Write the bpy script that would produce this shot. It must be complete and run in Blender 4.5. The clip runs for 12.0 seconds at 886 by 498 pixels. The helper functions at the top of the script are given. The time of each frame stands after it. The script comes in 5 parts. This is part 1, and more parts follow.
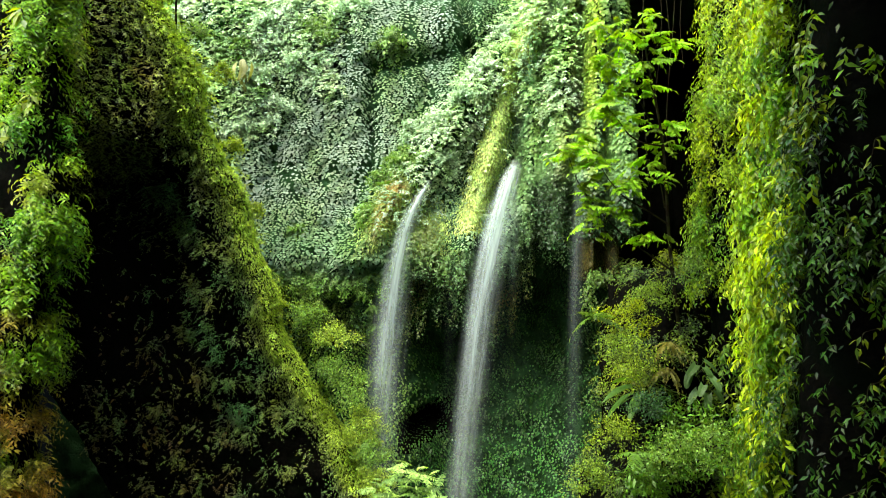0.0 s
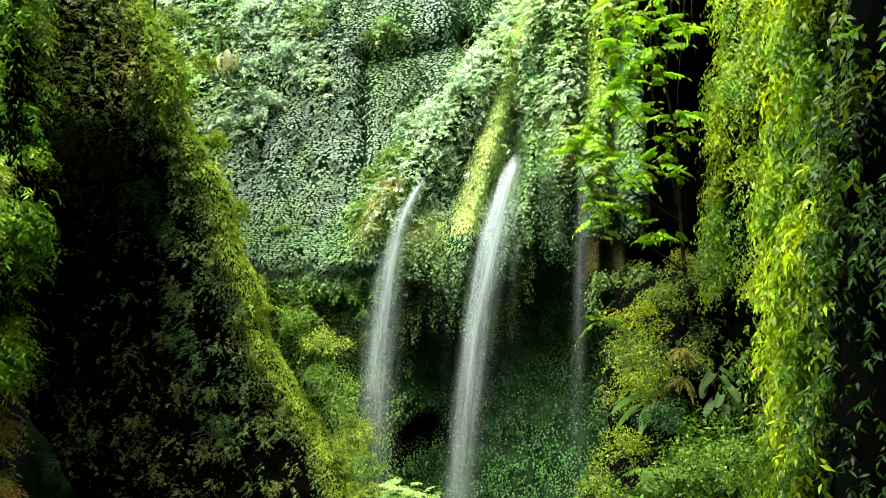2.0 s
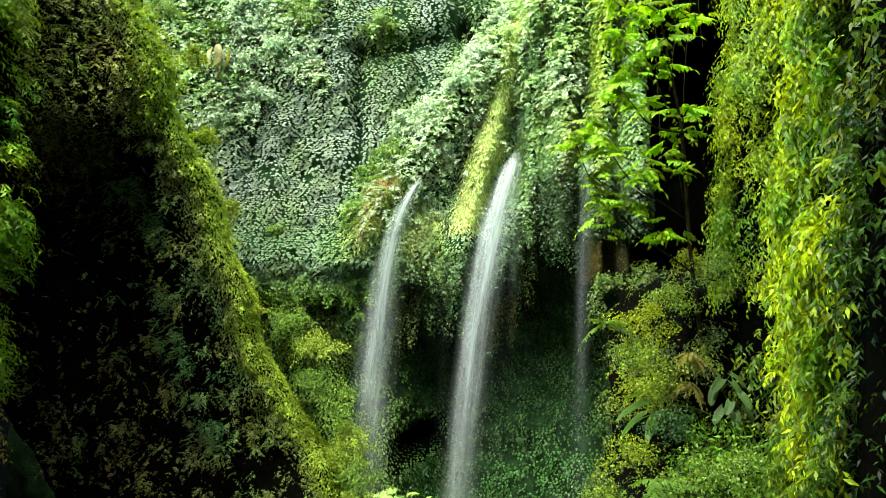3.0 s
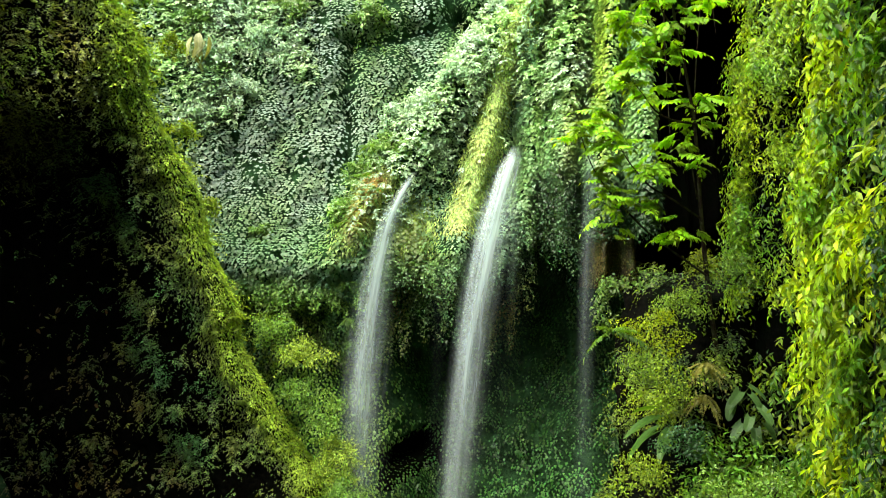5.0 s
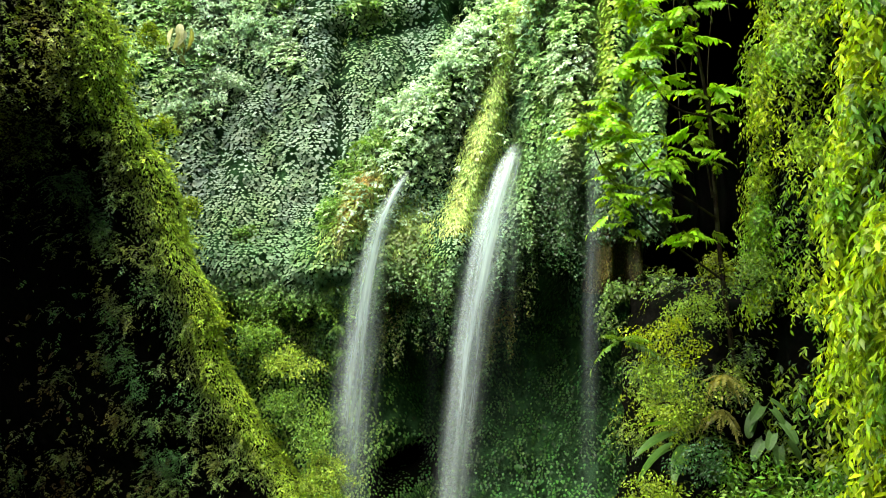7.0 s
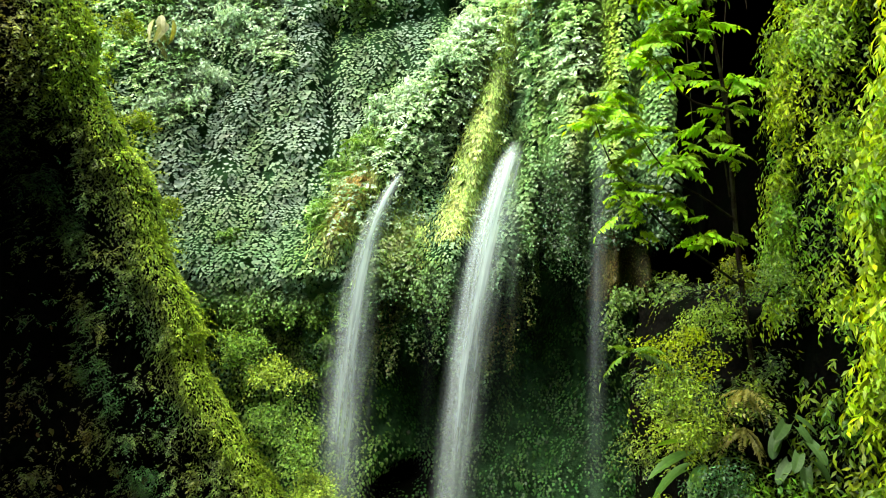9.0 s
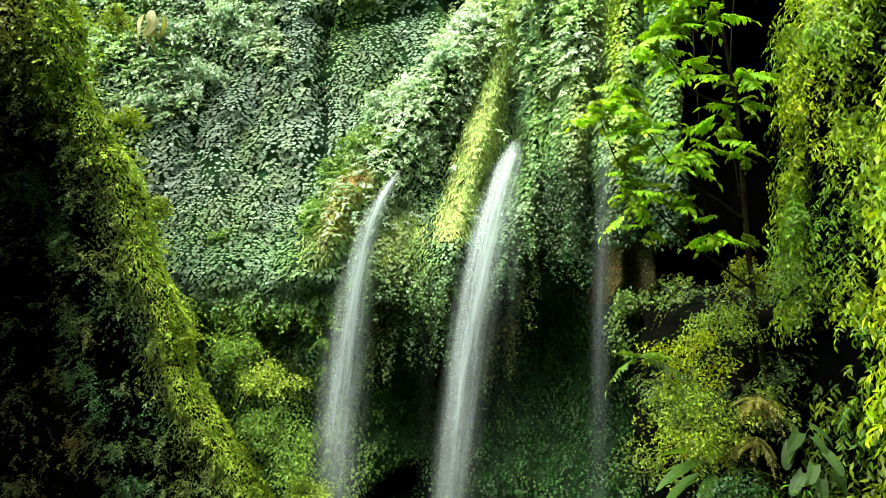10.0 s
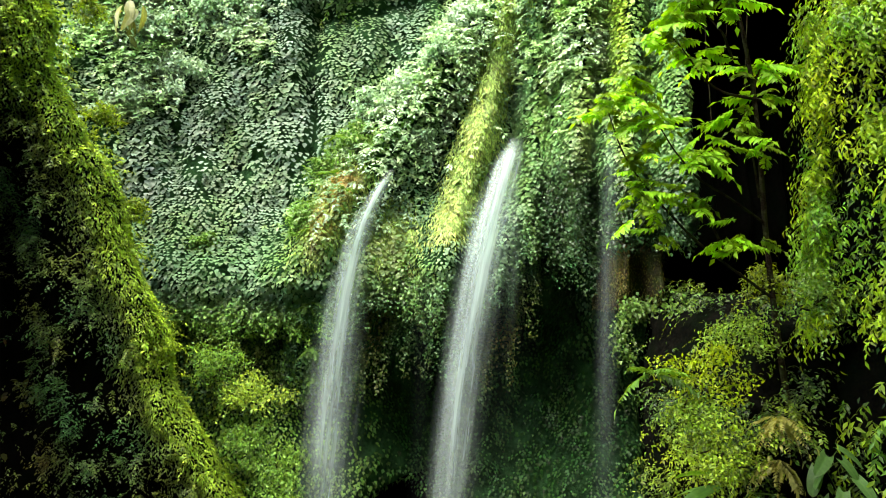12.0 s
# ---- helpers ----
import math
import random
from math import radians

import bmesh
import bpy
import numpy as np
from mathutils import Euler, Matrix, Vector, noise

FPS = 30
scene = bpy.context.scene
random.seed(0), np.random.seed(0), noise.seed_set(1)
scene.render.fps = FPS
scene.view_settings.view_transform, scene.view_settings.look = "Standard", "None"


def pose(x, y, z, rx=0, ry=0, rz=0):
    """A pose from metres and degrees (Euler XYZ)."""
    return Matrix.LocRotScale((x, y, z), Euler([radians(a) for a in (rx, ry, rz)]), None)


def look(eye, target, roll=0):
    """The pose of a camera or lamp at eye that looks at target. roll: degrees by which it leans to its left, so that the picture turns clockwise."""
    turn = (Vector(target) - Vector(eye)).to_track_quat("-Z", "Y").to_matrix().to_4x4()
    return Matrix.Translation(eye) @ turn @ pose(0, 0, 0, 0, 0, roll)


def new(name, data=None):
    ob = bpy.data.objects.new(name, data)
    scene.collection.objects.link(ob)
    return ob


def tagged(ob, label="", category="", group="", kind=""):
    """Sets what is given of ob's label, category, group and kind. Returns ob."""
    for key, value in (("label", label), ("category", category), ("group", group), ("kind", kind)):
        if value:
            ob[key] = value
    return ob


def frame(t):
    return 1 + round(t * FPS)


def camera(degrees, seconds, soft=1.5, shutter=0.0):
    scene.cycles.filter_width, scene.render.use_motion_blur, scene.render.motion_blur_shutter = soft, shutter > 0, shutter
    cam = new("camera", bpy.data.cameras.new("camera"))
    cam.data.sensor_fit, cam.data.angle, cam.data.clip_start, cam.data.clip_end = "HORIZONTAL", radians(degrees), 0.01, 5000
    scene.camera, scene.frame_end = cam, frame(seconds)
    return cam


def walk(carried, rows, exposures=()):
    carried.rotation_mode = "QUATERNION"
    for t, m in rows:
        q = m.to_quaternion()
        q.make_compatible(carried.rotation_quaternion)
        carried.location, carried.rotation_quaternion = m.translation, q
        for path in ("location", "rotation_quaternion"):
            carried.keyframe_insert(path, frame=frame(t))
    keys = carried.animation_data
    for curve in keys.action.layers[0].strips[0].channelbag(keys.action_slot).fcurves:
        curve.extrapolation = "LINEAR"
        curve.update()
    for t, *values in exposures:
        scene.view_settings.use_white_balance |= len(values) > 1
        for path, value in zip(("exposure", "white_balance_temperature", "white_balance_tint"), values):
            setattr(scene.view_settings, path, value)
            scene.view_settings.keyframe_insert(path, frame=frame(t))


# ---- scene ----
cam = camera(63.6, 12.0, soft=0.95)
METRES, EYE, TILT, LEAN, TURN = 8.0, 12.0, 0.0, 0.0, 0.0
ROWS = [
    (0.0, 0.0, 0.0, 0.0, 0.0, 0.0, -0.0),
    (0.5, 0.0059, 0.0431, -0.0044, 0.02, 0.1, 0.02),
    (1.0, 0.0078, 0.0882, -0.0095, -0.02, 0.2, 0.03),
    (1.5, 0.0106, 0.1357, -0.0153, -0.05, 0.32, 0.03),
    (2.0, 0.0098, 0.1853, -0.0216, -0.14, 0.45, 0.04),
    (2.5, 0.012, 0.2364, -0.0263, -0.19, 0.57, 0.05),
    (3.0, 0.0164, 0.2865, -0.0287, -0.21, 0.65, 0.06),
    (5.0, 0.0299, 0.4696, -0.0328, -0.42, 0.91, 0.1),
    (5.5, 0.0323, 0.512, -0.0348, -0.48, 1.0, 0.1),
    (6.0, 0.0337, 0.5525, -0.036, -0.55, 1.09, 0.1),
    (6.5, 0.0353, 0.5918, -0.0366, -0.62, 1.19, 0.09),
    (7.0, 0.0364, 0.6304, -0.0369, -0.67, 1.29, 0.1),
    (9.0, 0.0407, 0.7844, -0.0429, -0.93, 1.85, 0.06),
    (9.5, 0.041, 0.822, -0.0423, -1.01, 1.92, 0.07),
    (10.0, 0.0409, 0.8586, -0.0421, -1.09, 2.0, 0.07),
    (10.5, 0.0423, 0.8942, -0.0406, -1.15, 2.03, 0.08),
    (11.0, 0.0437, 0.9284, -0.0391, -1.21, 2.1, 0.09),
    (11.5, 0.0467, 0.9621, -0.0359, -1.26, 2.14, 0.1),
    (12.0, 0.0487, 0.9947, -0.0257, -1.33, 2.07, 0.1),
]
walk(cam, [(t, pose(0, 0, EYE, TILT, LEAN, TURN) @ pose(METRES * x, METRES * y, METRES * z, 90 + pitch, roll, yaw)) for t, x, y, z, yaw, pitch, roll in ROWS])

# ---- world and light ----
world = bpy.data.worlds.new("world")
scene.world = world
world.use_nodes = True
wn = world.node_tree
sky = wn.nodes.new("ShaderNodeTexSky")
sky.sky_type = "NISHITA"
sky.sun_disc = False
SUN_EL, SUN_AZ = 64, -130
sky.sun_elevation = radians(SUN_EL)
sky.sun_rotation = radians(SUN_AZ)
wn.nodes["Background"].inputs["Strength"].default_value = 0.15
wn.links.new(sky.outputs[0], wn.nodes["Background"].inputs["Color"])
lamp = bpy.data.lights.new("sun", "SUN")
lamp.energy, lamp.angle, lamp.color = 3.4, radians(75), (1.0, 0.87, 0.72)
sun = new("sun", lamp)
sun.matrix_world = look((0, 0, 60), (-math.sin(radians(SUN_AZ)) * math.cos(radians(SUN_EL)), -math.cos(radians(SUN_AZ)) * math.cos(radians(SUN_EL)), 60 - math.sin(radians(SUN_EL))))
scene.view_settings.exposure = 3.06


# ---- materials ----
def mat_new(name):
    m = bpy.data.materials.new(name)
    m.use_nodes = True
    nt = m.node_tree
    return m, nt, nt.nodes["Principled BSDF"], nt.nodes["Material Output"]


def leaf_material(name, rough=0.42, trans=0.35, warm=(1.5, 1.35, 0.45), spec=0.5, vary=(0.35, 1.65)):
    """Waxy leaf: colour by the leaf's own tint, varied leaf by leaf, partly see-through to light."""
    m, nt, b, out = mat_new(name)
    N, L = nt.nodes, nt.links
    tint = N.new("ShaderNodeAttribute")
    tint.attribute_name = "tint"
    geo = N.new("ShaderNodeNewGeometry")
    hsv = N.new("ShaderNodeHueSaturation")
    mh = N.new("ShaderNodeMapRange")
    mh.inputs["To Min"].default_value, mh.inputs["To Max"].default_value = 0.485, 0.515
    mv = N.new("ShaderNodeMapRange")
    mv.inputs["To Min"].default_value, mv.inputs["To Max"].default_value = vary
    w = N.new("ShaderNodeMath")
    w.operation = "FRACT"
    w2 = N.new("ShaderNodeMath")
    w2.operation, w2.inputs[1].default_value = "MULTIPLY", 7.31
    tc = N.new("ShaderNodeTexCoord")
    nz = N.new("ShaderNodeTexNoise")
    nz.inputs["Scale"].default_value, nz.inputs["Detail"].default_value = 9.0, 4.0
    mx = N.new("ShaderNodeMixRGB")
    mx.blend_type, mx.inputs[0].default_value = "MULTIPLY", 0.5
    ramp = N.new("ShaderNodeValToRGB")
    ramp.color_ramp.elements[0].color, ramp.color_ramp.elements[0].position = (0.5, 0.55, 0.4, 1), 0.3
    ramp.color_ramp.elements[1].color, ramp.color_ramp.elements[1].position = (1.25, 1.2, 1.1, 1), 0.7
    L.new(geo.outputs["Random Per Island"], mh.inputs["Value"])
    L.new(geo.outputs["Random Per Island"], w2.inputs[0])
    L.new(w2.outputs[0], w.inputs[0])
    L.new(w.outputs[0], mv.inputs["Value"])
    L.new(mh.outputs[0], hsv.inputs["Hue"])
    L.new(mv.outputs[0], hsv.inputs["Value"])
    L.new(tint.outputs["Color"], hsv.inputs["Color"])
    L.new(tc.outputs["Object"], nz.inputs["Vector"])
    L.new(nz.outputs["Fac"], ramp.inputs[0])
    L.new(hsv.outputs[0], mx.inputs[1])
    L.new(ramp.outputs[0], mx.inputs[2])
    L.new(mx.outputs[0], b.inputs["Base Color"])
    b.inputs["Roughness"].default_value = rough
    b.inputs["Specular IOR Level"].default_value = spec
    tr = N.new("ShaderNodeBsdfTranslucent")
    tm = N.new("ShaderNodeMixRGB")
    tm.blend_type, tm.inputs[0].default_value, tm.inputs[2].default_value = "MULTIPLY", 1.0, (*warm, 1)
    L.new(mx.outputs[0], tm.inputs[1])
    L.new(tm.outputs[0], tr.inputs["Color"])
    ms = N.new("ShaderNodeMixShader")
    ms.inputs[0].default_value = trans
    L.new(b.outputs[0], ms.inputs[1])
    L.new(tr.outputs[0], ms.inputs[2])
    L.new(ms.outputs[0], out.inputs["Surface"])
    return m


def ground_material(name, a, b2, moss, scale=1.2, rough=0.85, wet=False, bump=0.6):
    """Rock or soil in two tones with patches of moss, at two scales, with relief."""
    m, nt, b, out = mat_new(name)
    N, L = nt.nodes, nt.links
    tc = N.new("ShaderNodeTexCoord")
    n1 = N.new("ShaderNodeTexNoise")
    n1.inputs["Scale"].default_value, n1.inputs["Detail"].default_value = scale, 6
    n2 = N.new("ShaderNodeTexNoise")
    n2.inputs["Scale"].default_value, n2.inputs["Detail"].default_value = scale * 7, 6
    r1 = N.new("ShaderNodeValToRGB")
    r1.color_ramp.elements[0].color, r1.color_ramp.elements[1].color = (*a, 1), (*b2, 1)
    r1.color_ramp.elements[0].position, r1.color_ramp.elements[1].position = 0.35, 0.68
    r2 = N.new("ShaderNodeValToRGB")
    r2.color_ramp.elements[0].position, r2.color_ramp.elements[1].position = 0.45, 0.6
    mix = N.new("ShaderNodeMixRGB")
    mix.inputs[2].default_value = (*moss, 1)
    bp = N.new("ShaderNodeBump")
    bp.inputs["Strength"].default_value, bp.inputs["Distance"].default_value = bump, 0.08
    for n in (n1, n2):
        L.new(tc.outputs["Object"], n.inputs["Vector"])
    L.new(n2.outputs["Fac"], r1.inputs[0])
    L.new(n1.outputs["Fac"], r2.inputs[0])
    L.new(r2.outputs[0], mix.inputs[0])
    L.new(r1.outputs[0], mix.inputs[1])
    L.new(mix.outputs[0], b.inputs["Base Color"])
    L.new(n2.outputs["Fac"], bp.inputs["Height"])
    L.new(bp.outputs[0], b.inputs["Normal"])
    b.inputs["Roughness"].default_value = 0.35 if wet else rough
    b.inputs["Specular IOR Level"].default_value = 0.5 if wet else 0.01
    return m


LEAF = leaf_material("leaf", rough=0.38, spec=0.28)
CREEPER = leaf_material("creeper_leaf", rough=0.42, trans=0.32, warm=(1.25, 1.3, 0.8), spec=0.3, vary=(0.75, 1.2))
LEAF_SOFT = leaf_material("soft_leaf", rough=0.4, spec=0.2, trans=0.42, warm=(1.7, 1.52, 0.3))
GRASS = leaf_material("grass_blade", rough=0.6, trans=0.4)
# Near-black: the shade on these walls is put into the rock's colour.
ROCK = ground_material("shade_black_rock", (0.001, 0.0012, 0.0008), (0.003, 0.003, 0.002), (0.0014, 0.0025, 0.001), bump=0.3)
MOSSY = ground_material("moss_covered_rock", (0.010, 0.026, 0.010), (0.022, 0.055, 0.02), (0.026, 0.07, 0.024), scale=1.6)
ROCK_BROWN = ground_material("brown_mossy_rock", (0.02, 0.018, 0.009), (0.06, 0.048, 0.024), (0.035, 0.045, 0.014), scale=2.5)
BARK = ground_material("bark", (0.008, 0.006, 0.004), (0.022, 0.016, 0.011), (0.025, 0.028, 0.012), scale=6, bump=0.8)
POOL = ground_material("river_bed", (0.02, 0.02, 0.018), (0.07, 0.065, 0.055), (0.02, 0.035, 0.015), scale=0.7, wet=True)


def water_material(name, dense, streak=(7.0, 0.4), lo=0.25, hi=0.75):
    """Falling water: white threads with clear gaps, thinning to the sides of the sheet."""
    m, nt, b, out = mat_new(name)
    N, L = nt.nodes, nt.links
    uv = N.new("ShaderNodeAttribute")
    uv.attribute_name = "flow"
    mp = N.new("ShaderNodeMapping")
    mp.inputs["Scale"].default_value = (streak[0], streak[1], 1)
    nz = N.new("ShaderNodeTexNoise")
    nz.inputs["Scale"].default_value, nz.inputs["Detail"].default_value = 1.0, 2
    mr = N.new("ShaderNodeMapRange")
    mr.inputs["From Min"].default_value, mr.inputs["From Max"].default_value = lo, hi
    sep = N.new("ShaderNodeSeparateXYZ")
    mul = N.new("ShaderNodeMath")
    mul.operation = "MULTIPLY"
    mul2 = N.new("ShaderNodeMath")
    mul2.operation, mul2.inputs[1].default_value, mul2.use_clamp = "MULTIPLY", dense, True
    L.new(uv.outputs["Vector"], mp.inputs["Vector"])
    L.new(mp.outputs[0], nz.inputs["Vector"])
    L.new(nz.outputs["Fac"], mr.inputs["Value"])
    L.new(uv.outputs["Vector"], sep.inputs[0])
    L.new(mr.outputs[0], mul.inputs[0])
    L.new(sep.outputs["Z"], mul.inputs[1])
    L.new(mul.outputs[0], mul2.inputs[0])
    b.inputs["Base Color"].default_value = (0.72, 0.90, 0.86, 1)
    b.inputs["Roughness"].default_value = 0.5
    tl = N.new("ShaderNodeBsdfTranslucent")
    tl.inputs["Color"].default_value = (0.72, 0.92, 0.88, 1)
    ms = N.new("ShaderNodeMixShader")
    ms.inputs[0].default_value = 0.5
    L.new(b.outputs[0], ms.inputs[1])
    L.new(tl.outputs[0], ms.inputs[2])
    tp = N.new("ShaderNodeBsdfTransparent")
    m2 = N.new("ShaderNodeMixShader")
    L.new(mul2.outputs[0], m2.inputs[0])
    L.new(tp.outputs[0], m2.inputs[1])
    L.new(ms.outputs[0], m2.inputs[2])
    L.new(m2.outputs[0], out.inputs["Surface"])
    return m


WATER = water_material("falling_water", 0.7)
VEIL = water_material("spray_veil", 0.15, (3.0, 0.2), 0.25, 0.9)
MIST = water_material("fine_spray", 0.0045, (1.2, 0.15), 0.1, 0.9)

# ---- helpers of the scene ----
rng = np.random.default_rng(7)


def h2(ix, iy, seed):
    v = np.sin(ix * 127.1 + iy * 311.7 + seed * 74.7) * 43758.5453
    return v - np.floor(v)


def vnoise(x, y, seed=0):
    x, y = np.asarray(x, float), np.asarray(y, float)
    ix, iy = np.floor(x), np.floor(y)
    fx, fy = x - ix, y - iy
    fx, fy = fx * fx * (3 - 2 * fx), fy * fy * (3 - 2 * fy)
    a, b, c, d = h2(ix, iy, seed), h2(ix + 1, iy, seed), h2(ix, iy + 1, seed), h2(ix + 1, iy + 1, seed)
    return a + (b - a) * fx + (c - a) * fy + (a - b - c + d) * fx * fy


def fbm(x, y, seed=0, octaves=4):
    """Uneven relief between about -1 and 1."""
    s, amp = 0.0, 1.0
    for k in range(octaves):
        s = s + amp * (vnoise(np.asarray(x) * 2 ** k, np.asarray(y) * 2 ** k, seed + k) * 2 - 1)
        amp *= 0.5
    return s / 1.9


def smooth(a, b, v):
    t = np.clip((np.asarray(v, float) - a) / (b - a), 0, 1)
    return t * t * (3 - 2 * t)


def curve(v, points):
    ps = sorted(points)
    return np.interp(v, [p[0] for p in ps], [p[1] for p in ps])


def mesh_from(name, verts, faces, mats, smooth_shade=True):
    me = bpy.data.meshes.new(name)
    verts, faces = np.asarray(verts, np.float32), np.asarray(faces, np.int32)
    n, k = faces.shape
    me.vertices.add(len(verts))
    me.vertices.foreach_set("co", verts.ravel())
    me.loops.add(n * k)
    me.loops.foreach_set("vertex_index", faces.ravel())
    me.polygons.add(n)
    me.polygons.foreach_set("loop_start", np.arange(0, n * k, k, dtype=np.int32))
    me.polygons.foreach_set("use_smooth", np.full(n, smooth_shade))
    for m in mats if isinstance(mats, (list, tuple)) else [mats]:
        me.materials.append(m)
    me.update(calc_edges=True)
    return me


def grid_mesh(name, P, mat):
    nu, nv = P.shape[:2]
    i = np.arange(nu * nv).reshape(nu, nv)
    f = np.stack([i[:-1, :-1], i[1:, :-1], i[1:, 1:], i[:-1, 1:]], -1).reshape(-1, 4)
    return mesh_from(name, P.reshape(-1, 3), f, mat)


def capped(P, out):
    """The sheet with the flat top of its rock added, reaching outward."""
    return np.concatenate([P, P[:, -1:] + np.array(out)], 1)


def unit(v):
    return v / np.maximum(np.linalg.norm(v, axis=-1, keepdims=True), 1e-9)


def sample(P, count, density=None, facing=(0, -1, 0)):
    """Random places on a sheet, spread by area and density: grid coordinates, places and normals that face that way."""
    du, dv = np.gradient(P, axis=0), np.gradient(P, axis=1)
    nr = np.cross(du, dv)
    area = np.linalg.norm(nr, axis=-1)
    nr = unit(nr)
    if (nr * np.array(facing)).sum(-1).mean() < 0:
        nr = -nr
    w = area if density is None else area * np.clip(density, 0, None)
    w = w[:-1, :-1]
    idx = rng.choice(w.size, count, p=(w / w.sum()).ravel())
    iu, iv = np.divmod(idx, w.shape[1])
    a, b = rng.random((count, 1)), rng.random((count, 1))

    def at(A):
        return A[iu, iv] * (1 - a) * (1 - b) + A[iu + 1, iv] * a * (1 - b) + A[iu, iv + 1] * (1 - a) * b + A[iu + 1, iv + 1] * a * b
    return at(P), unit(at(nr))


# outlines of leaves: half width along the length
SHAPES = {
    "heart": ([0.0, 0.22, 0.6, 1.0], [0.12, 0.42, 0.30, 0.0]),
    "lance": ([0.0, 0.3, 0.65, 1.0], [0.03, 0.16, 0.12, 0.0]),
    "oval": ([0.0, 0.3, 0.7, 1.0], [0.05, 0.27, 0.22, 0.0]),
    "bit": ([0.0, 0.4, 1.0], [0.0, 0.42, 0.0]),
    "sliver": ([0.0, 0.4, 1.0], [0.0, 0.2, 0.0]),
    "plain": ([0.0, 0.38, 1.0], [0.0, 0.25, 0.0]),
    "slim": ([0.0, 0.38, 1.0], [0.0, 0.16, 0.0]),
    "vine": ([0.0, 0.42, 1.0], [0.02, 0.18, 0.0]),
    "round": ([0.0, 0.45, 1.0], [0.28, 0.52, 0.0]),
}


def leaf_template(shape, fold=0.25, droop=0.25):
    ys, ws = SHAPES[shape]
    v, f = [], []
    if ws[0] == 0:
        w, y = ws[1], ys[1]
        z = -droop * y * y
        v = [(0, 0, 0), (-w, y, z + fold * w), (0, y, z), (w, y, z + fold * w), (0, 1, -droop)]
        return np.array(v, float), np.array([(0, 2, 1), (0, 3, 2), (1, 2, 4), (2, 3, 4)])
    for y, w in zip(ys, ws):
        z = -droop * y * y
        v += [(-w, y, z + fold * w), (0, y, z), (w, y, z + fold * w)] if w > 0 else [(0, y, z)]
    for k in range(len(ys) - 2):
        a, b = 3 * k, 3 * k + 3
        f += [(a, a + 1, b + 1), (a, b + 1, b), (a + 1, a + 2, b + 2), (a + 1, b + 2, b + 1)]
    a, t = 3 * (len(ys) - 2), 3 * (len(ys) - 1)
    f += [(a, a + 1, t), (a + 1, a + 2, t)]
    return np.array(v, float), np.array(f)


def leaves_mesh(name, pos, along, normal, size, colour, shape="plain", mat=None, fold=0.25, droop=0.25):
    """One mesh of many leaves: each at pos, growing along, with its upper side to normal."""
    V, F = leaf_template(shape, fold, droop)
    n = len(pos)
    Y = unit(along)
    X = unit(np.cross(Y, normal))
    Z = np.cross(X, Y)
    size = np.broadcast_to(np.asarray(size, float).reshape(-1, 1), (n, 1)) if np.ndim(size) else np.full((n, 1), size)
    R = np.stack([X, Y, Z], 1) * size[:, :, None]
    W = np.einsum("vk,nkc->nvc", V, R) + pos[:, None, :]
    faces = (F[None] + (np.arange(n) * len(V))[:, None, None]).reshape(-1, 3)
    me = mesh_from(name, W.reshape(-1, 3), faces, mat or LEAF)
    at = me.color_attributes.new("tint", "FLOAT_COLOR", "POINT")
    c = np.ones((n, len(V), 4), np.float32)
    c[:, :, :3] = np.broadcast_to(np.asarray(colour, np.float32).reshape(-1, 1, 3), (n, len(V), 3))
    at.data.foreach_set("color", c.ravel())
    return me


def hang(nr, lift=45, spread=18, swing=0.35, jitter=0.3):
    """For leaves on a wall with normals nr: the way they grow (down and outward) and their upper side."""
    n = len(nr)
    down = np.array([0, 0, -1.0]) - nr * (-nr[:, 2:3])
    down = unit(down + 1e-4)
    out = unit(nr * np.array([1, 1, 0.3]) + 1e-4)
    a = np.radians(lift + spread * rng.standard_normal((n, 1)))
    side = unit(np.cross(down, out))
    along = unit(down * np.cos(a) + out * np.sin(a) + side * swing * rng.standard_normal((n, 1)))
    up = unit(out * np.cos(a) - down * np.sin(a) + jitter * rng.standard_normal((n, 3)))
    return along, up


def sprigs(p, nr, length, per=11, rise=0.3, fall=0.75, spread=0.5):
    """Drooping twigs from places p on a wall: where their leaves sit, the way each grows, its upper side, and the twig's number."""
    n = len(p)
    out = unit(nr * np.array([1, 1, 0.2]) + np.array([0, 0, rise]) + spread * rng.standard_normal((n, 3)))
    ln = (np.asarray(length) * (0.6 + 0.8 * rng.random(n)))[:, None, None]
    k = np.linspace(0.15, 1, per)[None, :, None]
    down = np.array([0, 0, -1.0])
    pos = p[:, None] + ln * (out[:, None] * k + down * fall * k ** 2)
    tg = unit(out[:, None] + 2 * fall * k * down)
    side = unit(np.cross(tg, np.array([0, 0, 1.0])) + 1e-4)
    sg = np.where(np.arange(per) % 2 == 0, 1.0, -1.0)[None, :, None]
    al = unit(side * sg * 0.8 + tg * 0.7 + 0.22 * rng.standard_normal(pos.shape))
    up = unit(np.cross(side, tg) * np.sign(np.cross(side, tg)[..., 2:3] + 1e-6) + 0.25 * rng.standard_normal(pos.shape))
    who = np.repeat(np.arange(n), per)
    return pos.reshape(-1, 3), al.reshape(-1, 3), up.reshape(-1, 3), who


def mixc(a, b, t):
    t = np.asarray(t)[..., None]
    return np.asarray(a) * (1 - t) + np.asarray(b) * t


